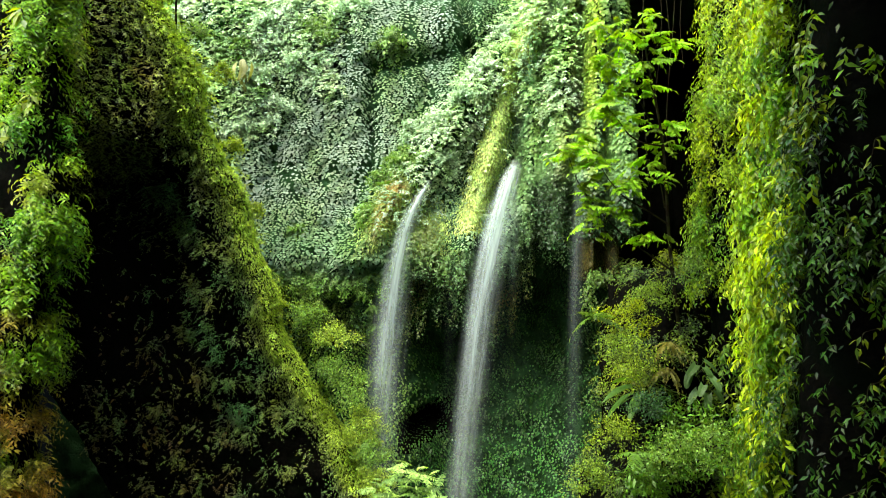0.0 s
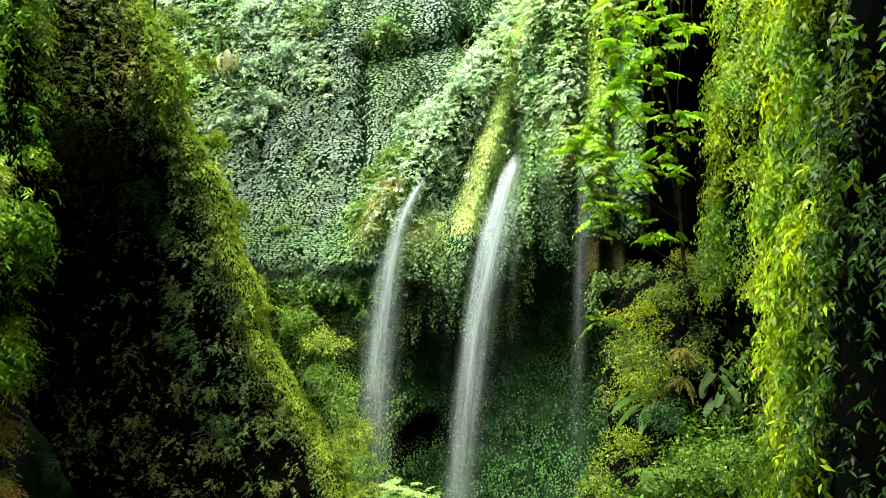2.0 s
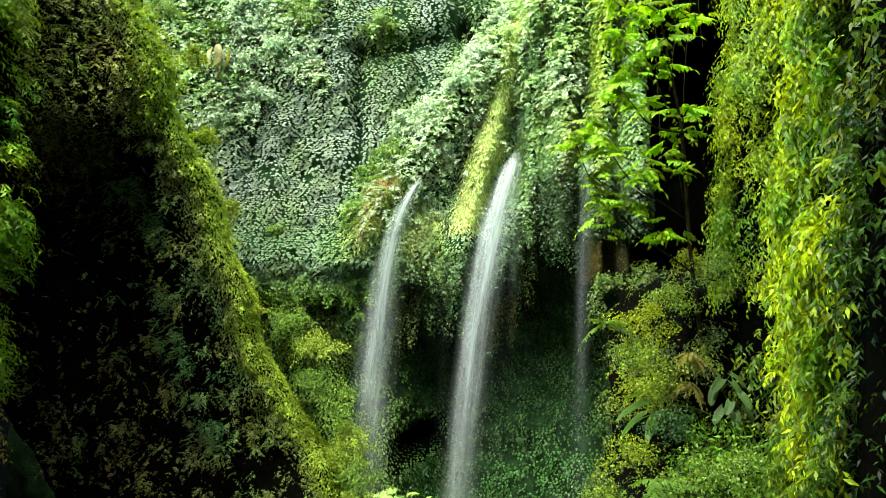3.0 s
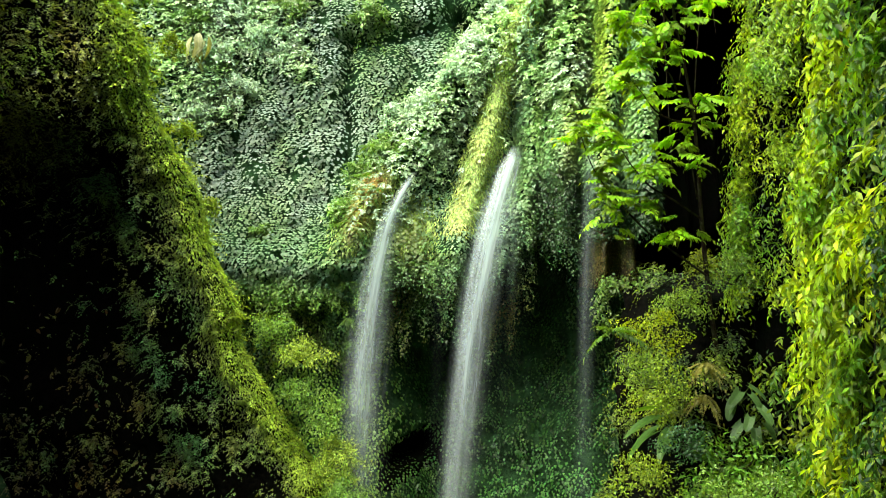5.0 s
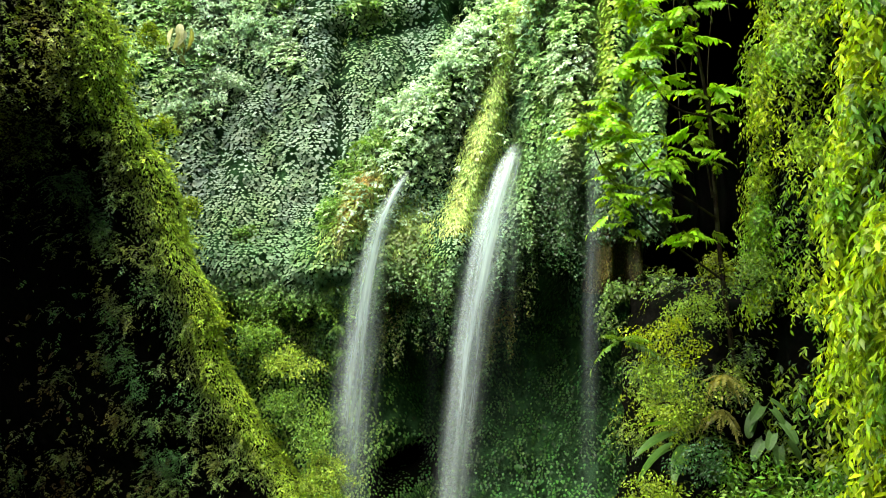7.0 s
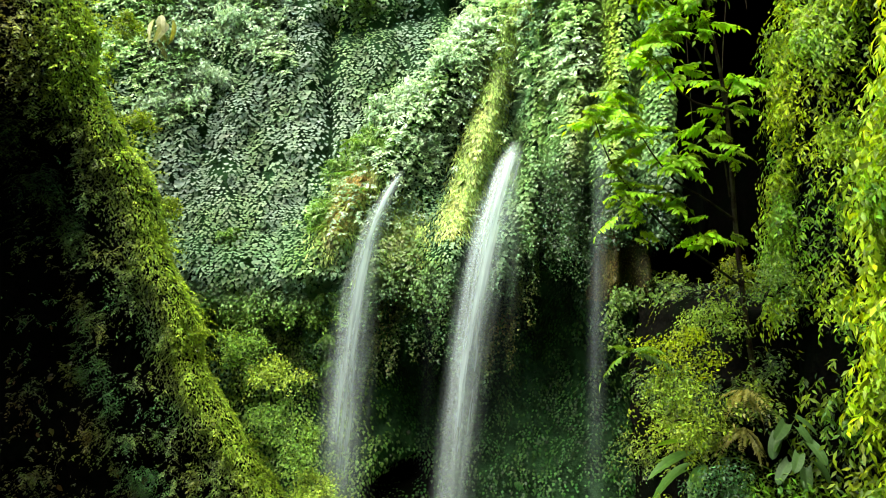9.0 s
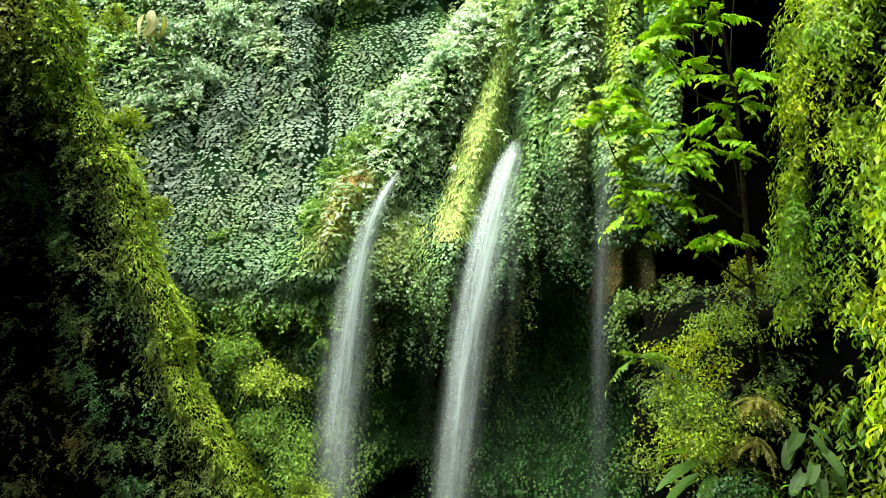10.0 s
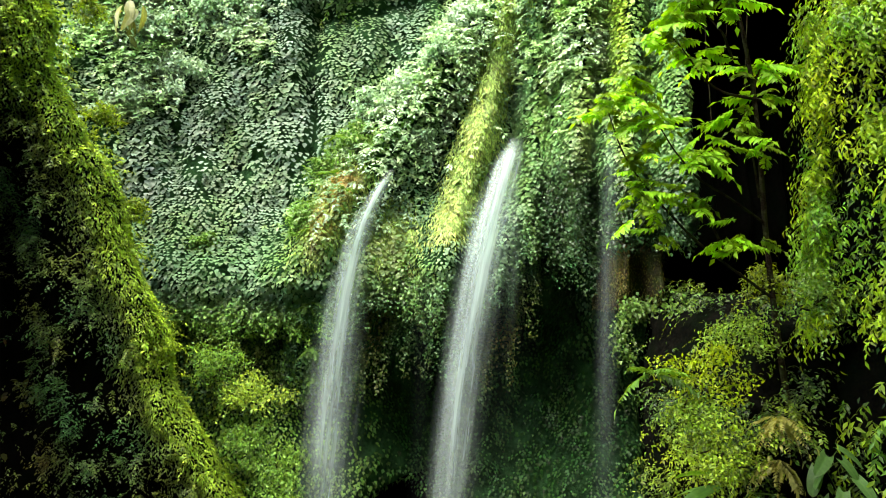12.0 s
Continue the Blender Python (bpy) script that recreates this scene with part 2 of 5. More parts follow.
def part(name, me, mat, parent, label=""):
    """A bmesh or a mesh as one object under its thing."""
    if isinstance(me, bmesh.types.BMesh):
        bm, me = me, bpy.data.meshes.new(name)
        bm.to_mesh(me)
        bm.free()
        me.shade_smooth()
        me.materials.append(mat)
    ob = new(name, me)
    ob.parent = parent
    return tagged(ob, label)


def thing(name, at, label, category, group="", kind=""):
    ob = new(name)
    ob.location = at
    bpy.context.view_layer.update()
    return tagged(ob, label, category, group, kind)


DEEP, MID, FRESH, LIME, STRAW, BLUISH, BROWN, OLIVE = (np.array(c) for c in (
    (0.022, 0.072, 0.019), (0.056, 0.148, 0.047), (0.114, 0.230, 0.035), (0.282, 0.408, 0.007),
    (0.320, 0.440, 0.130), (0.205, 0.305, 0.225), (0.200, 0.112, 0.022), (0.090, 0.102, 0.016)))

# ---- the far wall of the chamber ----
X, H = np.meshgrid(np.arange(-15, 13.01, 0.14), np.arange(-12.2, 14.01, 0.14), indexing="ij")


def lip_height(x):
    """Height over the eye of the overhang's lower lip."""
    return curve(x, [(-17, -1.0), (-6.6, -1.1), (-4.5, -1.3), (-2.9, -1.4), (-1.6, -0.9), (0.3, -0.35), (1.6, -0.5), (2.6, -0.3), (3.0, 0.9), (3.5, 2.5), (4.2, 2.5), (4.8, 2.0), (5.4, 1.3), (7.0, 0.6), (13, 0.6)])


def shelf_height(x):
    """Height over the eye of the dark crevice under the upper tier; it climbs to the right."""
    return 7.0 + 0.22 * (x + 3.0) + 0.3 * fbm(x * 0.7, x * 0, 13)


def far_wall(x, h):
    y = 27.5 + 0.13 * np.clip(h, 0, 30) + 0.5 * np.clip(h - 9.5, 0, 30)
    y = y + 0.45 * fbm(x * 0.55, h * 0.3, 3) + 0.16 * fbm(x * 1.9, h * 1.1, 9, 3)
    lip = lip_height(x) + 0.35 * fbm(x * 1.1, x * 0, 5)
    under = smooth(lip + 0.1, lip - 0.8, h)
    y = y - 0.5 * np.exp(-((h - lip - 0.9) / 1.1) ** 2)
    y = y + under * (0.45 + 1.0 * smooth(-4.0, -1.5, x) + 0.3 * fbm(x * 0.9, h * 0.8, 21) + 0.9 * smooth(-2.0, 0.5, x) * smooth(5.5, 3.5, x))
    y = y - 0.14 * np.clip(-4.5 - h, 0, 9) - 0.30 * smooth(2.0, 4.5, x) * np.clip(-6.0 - h, 0, 8)
    tier = smooth(0.3, 0.7, h - shelf_height(x)) * smooth(-4.2, -3.0, x) * smooth(2.2, 1.2, x)
    y = y - 0.3 * tier
    y = y + 0.25 * np.exp(-((h - shelf_height(x)) / 0.35) ** 2) * smooth(-3.6, -2.4, x) * smooth(2.4, 1.0, x)
    y = y + 0.9 * np.exp(-((x - 1.05 + 0.1 * (h - 8)) / 0.3) ** 2) * smooth(7.2, 7.8, h)
    up = smooth(-1.4, 0.2, h)
    y = y - 0.9 * np.exp(-((x + 3.1 - 0.71 * h) / 0.9) ** 2) * up * smooth(9, 7, h)
    y = y - 0.75 * np.exp(-((x - 0.75 - 0.29 * h) / 0.5) ** 2) * up * smooth(9.5, 7.5, h)
    y = y + 0.3 * np.exp(-((x + 2.85 - 0.02 * h - 0.25 * fbm(h * 0.6, h * 0, 14)) / 0.2) ** 2) * smooth(1.5, 3.5, h) * smooth(8.2, 7.4, h)
    y = y - 0.5 * smooth(-6.5, -9.5, x) * smooth(3, 7, h)
    cols = 0.5 - 0.5 * np.cos((x - 0.09 * h - 3.3) * 2 * math.pi / 1.15 + 1.2 * fbm(x * 0.3, h * 0.25, 31))
    y = y - smooth(2.9, 3.6, x) * up * (0.2 + 1.0 * cols)
    y = y - 0.55 * np.clip(x - 3.0, 0, 4.0) * smooth(-4.0, 1.0, h)
    y = y + 7.0 * smooth(6.6, 7.4, x) * smooth(10.5, 9.5, h)
    hole = np.exp(-((x + 0.75) / 0.75) ** 4 - ((h + 6.9 - 0.35 * (x + 0.75)) / 0.42) ** 4)
    return y + 1.6 * hole


FAR = np.stack([X, far_wall(X, H), H + EYE], -1)
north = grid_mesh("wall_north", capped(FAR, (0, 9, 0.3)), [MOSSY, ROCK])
# Faces in the side cave and small hole turn near-black, painting their darkness.
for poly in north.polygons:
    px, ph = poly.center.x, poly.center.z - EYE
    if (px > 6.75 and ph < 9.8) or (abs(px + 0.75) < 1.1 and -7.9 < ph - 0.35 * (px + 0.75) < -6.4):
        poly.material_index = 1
tagged(new("wall_north", north), "tall overhanging dark wet rock wall of the waterfall chamber", "rock wall", kind="structure")


def straw_ridge(x, h):
    return np.exp(-((x - 0.72 - 0.29 * h) / 0.33) ** 2) * smooth(0.2, 1.5, h) * smooth(9.8, 8.2, h)


def dry_patch(x, h):
    return (np.exp(-((x + 2.25 - 0.3 * (h - 1.4)) / 0.42) ** 2 - ((h - 1.4) / 0.95) ** 2) + 0.7 * np.exp(-((x + 0.7) / 0.55) ** 2 - ((h - 0.7) / 0.8) ** 2)
            + 0.8 * np.exp(-((x + 1.75) / 0.45) ** 2 - ((h - 2.3) / 0.3) ** 2))


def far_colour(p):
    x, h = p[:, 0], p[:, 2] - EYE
    # Pale bluish upper left: mist and sky sheen painted into the leaf colour.
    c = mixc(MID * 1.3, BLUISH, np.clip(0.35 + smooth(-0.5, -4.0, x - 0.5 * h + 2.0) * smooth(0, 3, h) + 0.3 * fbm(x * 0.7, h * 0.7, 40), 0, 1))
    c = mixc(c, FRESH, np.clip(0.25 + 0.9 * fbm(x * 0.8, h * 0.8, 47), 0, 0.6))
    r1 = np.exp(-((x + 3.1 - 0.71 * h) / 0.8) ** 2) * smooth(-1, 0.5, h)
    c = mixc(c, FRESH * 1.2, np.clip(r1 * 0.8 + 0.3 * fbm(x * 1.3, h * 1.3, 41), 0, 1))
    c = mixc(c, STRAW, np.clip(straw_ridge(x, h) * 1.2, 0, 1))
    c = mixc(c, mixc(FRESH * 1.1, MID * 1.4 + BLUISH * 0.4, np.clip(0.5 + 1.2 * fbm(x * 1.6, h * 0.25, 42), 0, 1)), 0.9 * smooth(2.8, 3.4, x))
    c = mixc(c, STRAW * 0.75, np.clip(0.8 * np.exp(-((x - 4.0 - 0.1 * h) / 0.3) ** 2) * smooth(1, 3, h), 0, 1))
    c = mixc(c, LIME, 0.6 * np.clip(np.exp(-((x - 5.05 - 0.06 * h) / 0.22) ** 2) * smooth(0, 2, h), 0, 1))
    # Lower pillars darkened in colour to stand for shade below their heads.
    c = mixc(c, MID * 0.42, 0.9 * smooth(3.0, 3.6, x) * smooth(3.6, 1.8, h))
    # Under the lip: shade painted darker at right, leaves brightened at left.
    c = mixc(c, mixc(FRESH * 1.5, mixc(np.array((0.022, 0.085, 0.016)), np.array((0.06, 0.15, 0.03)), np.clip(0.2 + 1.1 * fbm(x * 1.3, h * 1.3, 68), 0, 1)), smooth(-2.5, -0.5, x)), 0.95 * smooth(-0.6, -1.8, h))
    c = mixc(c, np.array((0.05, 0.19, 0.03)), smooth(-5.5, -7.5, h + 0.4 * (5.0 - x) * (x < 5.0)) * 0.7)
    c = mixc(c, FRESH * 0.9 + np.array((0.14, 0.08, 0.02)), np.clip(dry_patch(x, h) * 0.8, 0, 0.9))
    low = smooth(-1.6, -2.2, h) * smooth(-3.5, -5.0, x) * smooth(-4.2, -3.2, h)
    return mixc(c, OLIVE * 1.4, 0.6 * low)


def bushy(x, h):
    """Where loose shrubby growth takes over from the flat creeper."""
    ridge = np.exp(-((x + 2.7 - 0.71 * h) / 0.95) ** 2) * smooth(0.3, 1.5, h)
    crown = smooth(0.0, 1.2, h - 6.6 + 0.75 * (x + 6.5)) * smooth(2.5, 4.5, h) * smooth(-3.6, -4.6, x)
    crown = np.maximum(crown, smooth(-6.4, -7.2, x) * smooth(3.8, 4.8, h))
    heads = np.exp(-((x - 3.75 - 0.1 * h) / 0.5) ** 2) * smooth(3.0, 4.5, h) + np.exp(-((x - 2.3 - 0.2 * h) / 0.4) ** 2) * smooth(4.5, 6.0, h)
    return np.clip(ridge + crown + 0.8 * heads, 0, 1) * (1 - 0.85 * straw_ridge(x, h)) * (1 - 0.8 * np.clip(dry_patch(x, h), 0, 1)) * smooth(-0.45, 0.1, fbm(x * 1.1, h * 1.1, 44))


def creeper_cover(x, h):
    """How closely the creeper covers the rock."""
    over = h - lip_height(x)
    cleft = np.exp(-((x + 2.85 - 0.02 * h - 0.25 * fbm(h * 0.6, h * 0, 14)) / 0.13) ** 2) * (h > 2) * (h < 7.5)
    shelf = np.exp(-((h - shelf_height(x)) / 0.25) ** 4) * smooth(-3.2, -2.4, x) * smooth(2.2, 1.2, x)
    hole = np.exp(-((x + 0.75) / 0.66) ** 4 - ((h + 6.85 - 0.35 * (x + 0.75)) / 0.32) ** 4)
    rock = np.exp(-((x - 5.6) / 0.6) ** 4 - ((h + 0.1) / 0.9) ** 4)
    gully = smooth(0.3, 0.45, fbm(x * 1.6, h * 0.35, 48)) * smooth(0, 1.5, h)
    d = (1 - 0.8 * cleft) * (1 - 0.75 * shelf) * (1 - hole) * (1 - 0.95 * rock) * (1 - 0.55 * gully)
    d = d * (1 - 0.85 * np.exp(-((x - 1.05 + 0.1 * (h - 8)) / 0.25) ** 2) * smooth(7.3, 7.7, h)) * (1 - 0.9 * smooth(6.5, 6.8, x) * (h < 9.5))
    d = d * (1 - 0.45 * smooth(-0.2, -0.8, over) * smooth(-2.0, -1.0, over))
    d = d * (1 - 0.75 * smooth(0.3, 0.5, fbm(x * 2.4, h * 1.5, 63, 2)) * (h > -0.8))
    d = d * (1 - 0.8 * smooth(0.05, -0.3, fbm(x * 2.6, h * 2.2, 67, 2)) * smooth(-0.6, -1.4, over) * smooth(-4.0, -2.5, x))
    return d * (1 - 0.9 * straw_ridge(x, h)) * (1 - 0.6 * bushy(x, h))


def cushions(x, h):
    """The creeper's own surface: the rock with leafy swellings on it."""
    swell = 0.18 * fbm(x * 1.5, h * 1.1, 58, 2) + 0.17 * fbm(x * 3.2, h * 2.4, 59, 2)
    tuft = 0.2 * fbm(x * 2.6, h * 2.2, 67, 2) * smooth(-0.2, -1.2, h - lip_height(x))
    return far_wall(x, h) - 0.1 - tuft - swell * smooth(-3.0, 0.5, h - lip_height(x)) - 0.05 * fbm(x * 3, h * 3, 50)


def on_cushions(x, h):
    e = 0.06
    nr = np.stack([(cushions(x + e, h) - cushions(x - e, h)) / (2 * e), -np.ones_like(x), (cushions(x, h + e) - cushions(x, h - e)) / (2 * e)], -1)
    return np.stack([x, cushions(x, h), h + EYE], -1), unit(nr)


def shingle(xs, hs, dx, dz, size, mask, label, lift, droop=0.35, shape="round", mat=None):
    """Creeper leaves in loose rows that overlap like shingles."""
    gx, gh = np.meshgrid(np.arange(*xs, dx), np.arange(*hs, dz), indexing="ij")
    gx = (gx + 0.5 * dx * (np.arange(gx.shape[1]) % 2)[None, :]).ravel()
    gh = gh.ravel() + 1.2 * dz * fbm(gx * 1.3, gh.ravel() * 0.4, 62)
    gx, gh = gx + 0.3 * dx * rng.standard_normal(gx.size), gh + 0.16 * dz * rng.standard_normal(gx.size)
    keep = rng.random(gx.size) < mask(gx, gh) * creeper_cover(gx, gh)
    gx, gh = gx[keep], gh[keep]
    p, nr = on_cushions(gx, gh)
    al, up = hang(nr, lift, 8, 0.25, 0.12)
    p = p + nr * 0.05 * rng.random((len(p), 1))
    patch = 1 + 0.25 * fbm(gx * 0.8, gh * 0.8, 51)
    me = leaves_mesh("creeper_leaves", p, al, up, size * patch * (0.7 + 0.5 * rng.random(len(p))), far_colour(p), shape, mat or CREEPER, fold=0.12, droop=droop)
    return tagged(new("creeper_leaves", me), label, "foliage", kind="stuff")


def upper(x, h):
    return smooth(-0.3, 0.1, h - lip_height(x)) * smooth(2.75, 2.45, x - 0.1 * np.clip(h - 2, 0, 9))


def pillars(x, h):
    return smooth(-0.3, 0.1, h - lip_height(x)) * smooth(2.45, 2.75, x - 0.1 * np.clip(h - 2, 0, 9))


def sheltered(x, h):
    return smooth(0.1, -0.3, h - lip_height(x))


shingle((-12.4, 4.2), (-2.0, 10.8), 0.088, 0.075, 0.118, upper, "dense glossy green creeper leaves overlapping down the cliff, mist painted in as blue", 62, 0.45)
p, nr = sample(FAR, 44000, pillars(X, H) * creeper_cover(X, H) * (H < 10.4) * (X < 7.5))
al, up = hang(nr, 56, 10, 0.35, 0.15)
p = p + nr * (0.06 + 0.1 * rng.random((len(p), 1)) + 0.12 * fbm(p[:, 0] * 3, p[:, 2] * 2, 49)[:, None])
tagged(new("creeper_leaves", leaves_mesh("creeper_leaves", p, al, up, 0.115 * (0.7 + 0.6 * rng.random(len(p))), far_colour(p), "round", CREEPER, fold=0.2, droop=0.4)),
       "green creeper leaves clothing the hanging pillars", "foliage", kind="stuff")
shingle((-9.0, 7.2), (-10.3, 2.6), 0.09, 0.075, 0.115, sheltered, "small creeper leaves under the overhang, with shade painted into their green", 50, 0.35, "bit", LEAF)

# loose shrubby growth on the ridges and the cliff's crown
p, nr = sample(FAR, 7800, bushy(X, H) * (0.25 + 0.75 * smooth(-0.3, 0.2, fbm(X * 2.6, H * 2.2, 64, 2))) * (H < 10.8) * (X > -12.6) * (X < 7), facing=(0, -1, 0))
q, al, up, who = sprigs(p + nr * (0.05 + 0.18 * rng.random((len(p), 1))), unit(nr + np.array([0, 0, 0.5])), 0.36, 9, 0.55, 0.55, 0.55)
silver = fbm(q[:, 0] * 0.9, q[:, 2] * 0.9, 45)
c = mixc(mixc(np.array((0.38, 0.53, 0.37)), FRESH * 2.0, np.clip(0.3 + 0.9 * silver, 0, 1)), STRAW * 0.8, np.clip(0.9 * fbm(q[:, 0] * 1.6, q[:, 2] * 1.6, 46) - 0.1, 0, 0.6))
c = c * (0.75 + 0.5 * rng.random(len(p)))[who][:, None]
tagged(new("ledge_shrubbery", leaves_mesh("ledge_shrubbery", q, al, up, 0.125 * (0.6 + 0.7 * rng.random(len(q))), c, "plain", CREEPER)),
       "pale silvery green undergrowth on the ridges of the cliff", "foliage", kind="stuff")

# straw-coloured grass on the ridges and dry patches
p, nr = sample(FAR, 42000, straw_ridge(X, H) + 0.9 * np.clip(dry_patch(X, H), 0, 1))
al, up = hang(nr, 30, 18, 0.35)
x, h = p[:, 0], p[:, 2] - EYE
c = mixc(mixc(STRAW * 1.2, FRESH * 1.6, 0.6 * rng.random(len(p))), np.array((0.36, 0.25, 0.085)), np.clip((dry_patch(x, h) * 1.2 - 0.1) * smooth(-0.9, -1.6, x) + 0.4 * fbm(x * 2, h * 2, 52), 0, 0.9))
tagged(new("ridge_grass", leaves_mesh("ridge_grass", p + nr * 0.08, al, up, 0.11 * (0.6 + 0.8 * rng.random(len(p))), c, "slim", GRASS, 0.2, 0.5)),
       "straw-yellow grass trailing down the rock ridge", "grass", kind="stuff")


def strands(xs, tops, ys, lengths, step, size, colour, name, label, shape="bit", mat=None, jitter=0.07):
    """Hanging shoots with leaves along them, each from its top down its length."""
    pos, nrm = [], []
    for x, z, y, ln in zip(xs, tops, ys, lengths):
        n = max(2, int(ln / step))
        k = np.linspace(0, 1, n)[:, None]
        sway = 0.1 * np.sin(k * 5 + x * 9)
        pos.append(np.array([[x, y, z]]) + k * np.array([[0, -0.05, -ln]]) + np.concatenate([sway, 0 * k, 0 * k], 1) + jitter * rng.standard_normal((n, 3)))
        nrm.append(unit(np.array([[0, -1.0, 0.2]]) + 0.4 * rng.standard_normal((n, 3))))
    pos, nrm = np.concatenate(pos), np.concatenate(nrm)
    al, up = hang(nrm, 40, 20, 0.5)
    c = colour(pos) if callable(colour) else np.broadcast_to(colour, pos.shape)
    return tagged(new(name, leaves_mesh(name, pos, al, up, size * (0.6 + 0.7 * rng.random(len(pos))), c, shape, mat)), label, "foliage", kind="stuff")


n = 620
xs = -8.0 + 13.1 * rng.random(n)
lp = lip_height(xs) + 0.35 * fbm(xs * 1.1, xs * 0, 5)
ln = (0.35 + 0.9 * rng.random(n) ** 2) * (0.7 + 0.9 * np.clip(fbm(xs * 1.5, xs * 0, 53) + 0.4, 0, 1.3))
ln = ln + 0.7 * np.exp(-((xs - 3.1) / 0.35) ** 2) + 2.4 * rng.random(n) * smooth(3.2, 3.6, xs) * smooth(5.2, 4.8, xs)
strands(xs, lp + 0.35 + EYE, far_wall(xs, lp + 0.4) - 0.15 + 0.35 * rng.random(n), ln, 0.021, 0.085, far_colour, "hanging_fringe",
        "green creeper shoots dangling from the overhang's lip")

n = 420
xs = -8.0 + 12.6 * rng.random(n)
lp = lip_height(xs)
strands(xs, lp - 0.1 + EYE, far_wall(xs, lp + 0.4) + 0.35 + 0.6 * rng.random(n), 0.8 + 1.9 * rng.random(n) + 1.0 * smooth(1.4, 2.0, xs) * rng.random(n), 0.04, 0.075, lambda p: mixc(MID * 1.1, OLIVE, np.clip(0.4 + fbm(p[:, 0], p[:, 2], 57), 0, 1)), "alcove_strands",
        "dull green creeper shoots hanging inside the overhang")

# brown mossy slab with its leaf-fringed foot
sx, sh = np.meshgrid(np.linspace(5.0, 6.35, 24), np.linspace(-1.15, 0.9, 30), indexing="ij")
sy = far_wall(sx, sh * 0 + 2.0) + 0.5 + 0.14 * fbm(sx * 3, sh * 2, 55) + 1.3 * (np.abs(sx - 5.67 + 0.15 * fbm(sh * 1.5, sh * 0, 54)) / 0.68) ** 4 + 1.0 * (np.abs(sh + 0.12) / 1.05) ** 4
tagged(new("mossy_slab", grid_mesh("mossy_slab", np.stack([sx, sy, sh + EYE], -1), ROCK_BROWN)), "bare brown mossy rock face under the creepers", "rock", kind="structure")
n = 70
xs = 5.0 + 1.5 * rng.random(n)
strands(xs, np.full(n, -0.85 + EYE), far_wall(xs, 2.0 + 0 * xs) + 0.2, 0.25 + 0.25 * rng.random(n) + 1.1 * (xs < 5.25), 0.03, 0.09, FRESH * 0.7, "slab_fringe",
        "pale small leaves fringing the foot of a bare rock face")

slab_sheet = np.stack([sx, sy, sh + EYE], -1)
p, nr = sample(slab_sheet, 5200, 0.25 + smooth(-0.1, 0.4, fbm(sx * 2.5, sh * 1.2, 56)))
al, up = hang(nr, 30, 20, 0.5)
n = 150
xs = 4.9 + 1.7 * rng.random(n)
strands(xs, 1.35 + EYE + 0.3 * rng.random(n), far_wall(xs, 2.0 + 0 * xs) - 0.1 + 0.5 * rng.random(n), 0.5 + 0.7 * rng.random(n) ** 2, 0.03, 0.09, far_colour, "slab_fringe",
        "green creeper shoots hanging over the bare rock face")
tagged(new("slab_moss", leaves_mesh("slab_moss", p + nr * 0.02, al, up, 0.06 * (0.6 + 0.7 * rng.random(len(p))), mixc(OLIVE * 1.3, BROWN * 0.8, rng.random(len(p)) ** 2), "slim")), "dull green moss tufts on the bare rock face", "moss", kind="stuff")

# ---- the dark buttress on the left ----
A, HB = np.meshgrid(np.linspace(0, 1, 150), np.arange(-12.2, 8.8, 0.14), indexing="ij")


def buttress_edge(h):
    return curve(h, [(-13, 0.0), (-8.6, -2.9), (-5.6, -4.7), (-3.2, -5.85), (-0.2, -6.85), (2.2, -7.9), (3.9, -8.8), (5.7, -9.2), (7.7, -10.1), (12, -12), (24, -11)])


def buttress(a, h):
    lean = 25.7 - 0.2 * np.clip(h + 6, 0, 10)
    e = buttress_edge(h) * lean / 25.0 + 0.4 * fbm(h * 0.7, h * 0, 60)
    f = np.clip(a / 0.84, 0, 1)
    g = np.clip((a - 0.84) / 0.16, 0, 1)
    x = e - 9.0 * (1 - f) + 0.5 * np.sin(g * math.pi) - 0.3 * g
    y = lean + 1.6 * g ** 1.3
    lip = smooth(2.6, 5.0, h - 0.30 * (x + 9.5)) * smooth(-7.6, -11.0, x)
    y = y - 1.6 * lip + 1.2 * smooth(4, 1, h) * smooth(-7.8, -9.5, x) * smooth(-5.5, -2.5, h)
    y = y - 0.1 * np.clip(-3.5 - h, 0, 9) * smooth(-11.0, -6.0, x)
    y = y + 0.45 * fbm(x * 0.6, h * 0.5, 61) + 0.22 * fbm(x * 1.7, h * 1.5, 66)
    return x, y


BX, BY = buttress(A, HB)
BUT = np.stack([BX, BY, HB + EYE], -1)
tagged(new("wall_west", grid_mesh("wall_west", capped(BUT, (-9, 0, 0.3)), ROCK)), "rock buttress coloured shade-black, with a cave under its lip", "rock wall", kind="structure")


def edge_line(h):
    return buttress_edge(h) * (25.7 - 0.2 * np.clip(h + 6, 0, 10)) / 25.0 + 0.4 * fbm(h * 0.7, h * 0, 60)


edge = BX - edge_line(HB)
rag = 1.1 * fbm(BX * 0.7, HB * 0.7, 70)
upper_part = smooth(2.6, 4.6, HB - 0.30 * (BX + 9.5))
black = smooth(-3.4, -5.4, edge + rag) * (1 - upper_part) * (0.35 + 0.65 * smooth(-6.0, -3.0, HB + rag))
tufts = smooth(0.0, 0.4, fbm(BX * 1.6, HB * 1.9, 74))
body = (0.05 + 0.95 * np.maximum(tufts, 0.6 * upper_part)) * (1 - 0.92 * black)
rim = smooth(-1.1, -0.1, edge + 0.35 * rag)


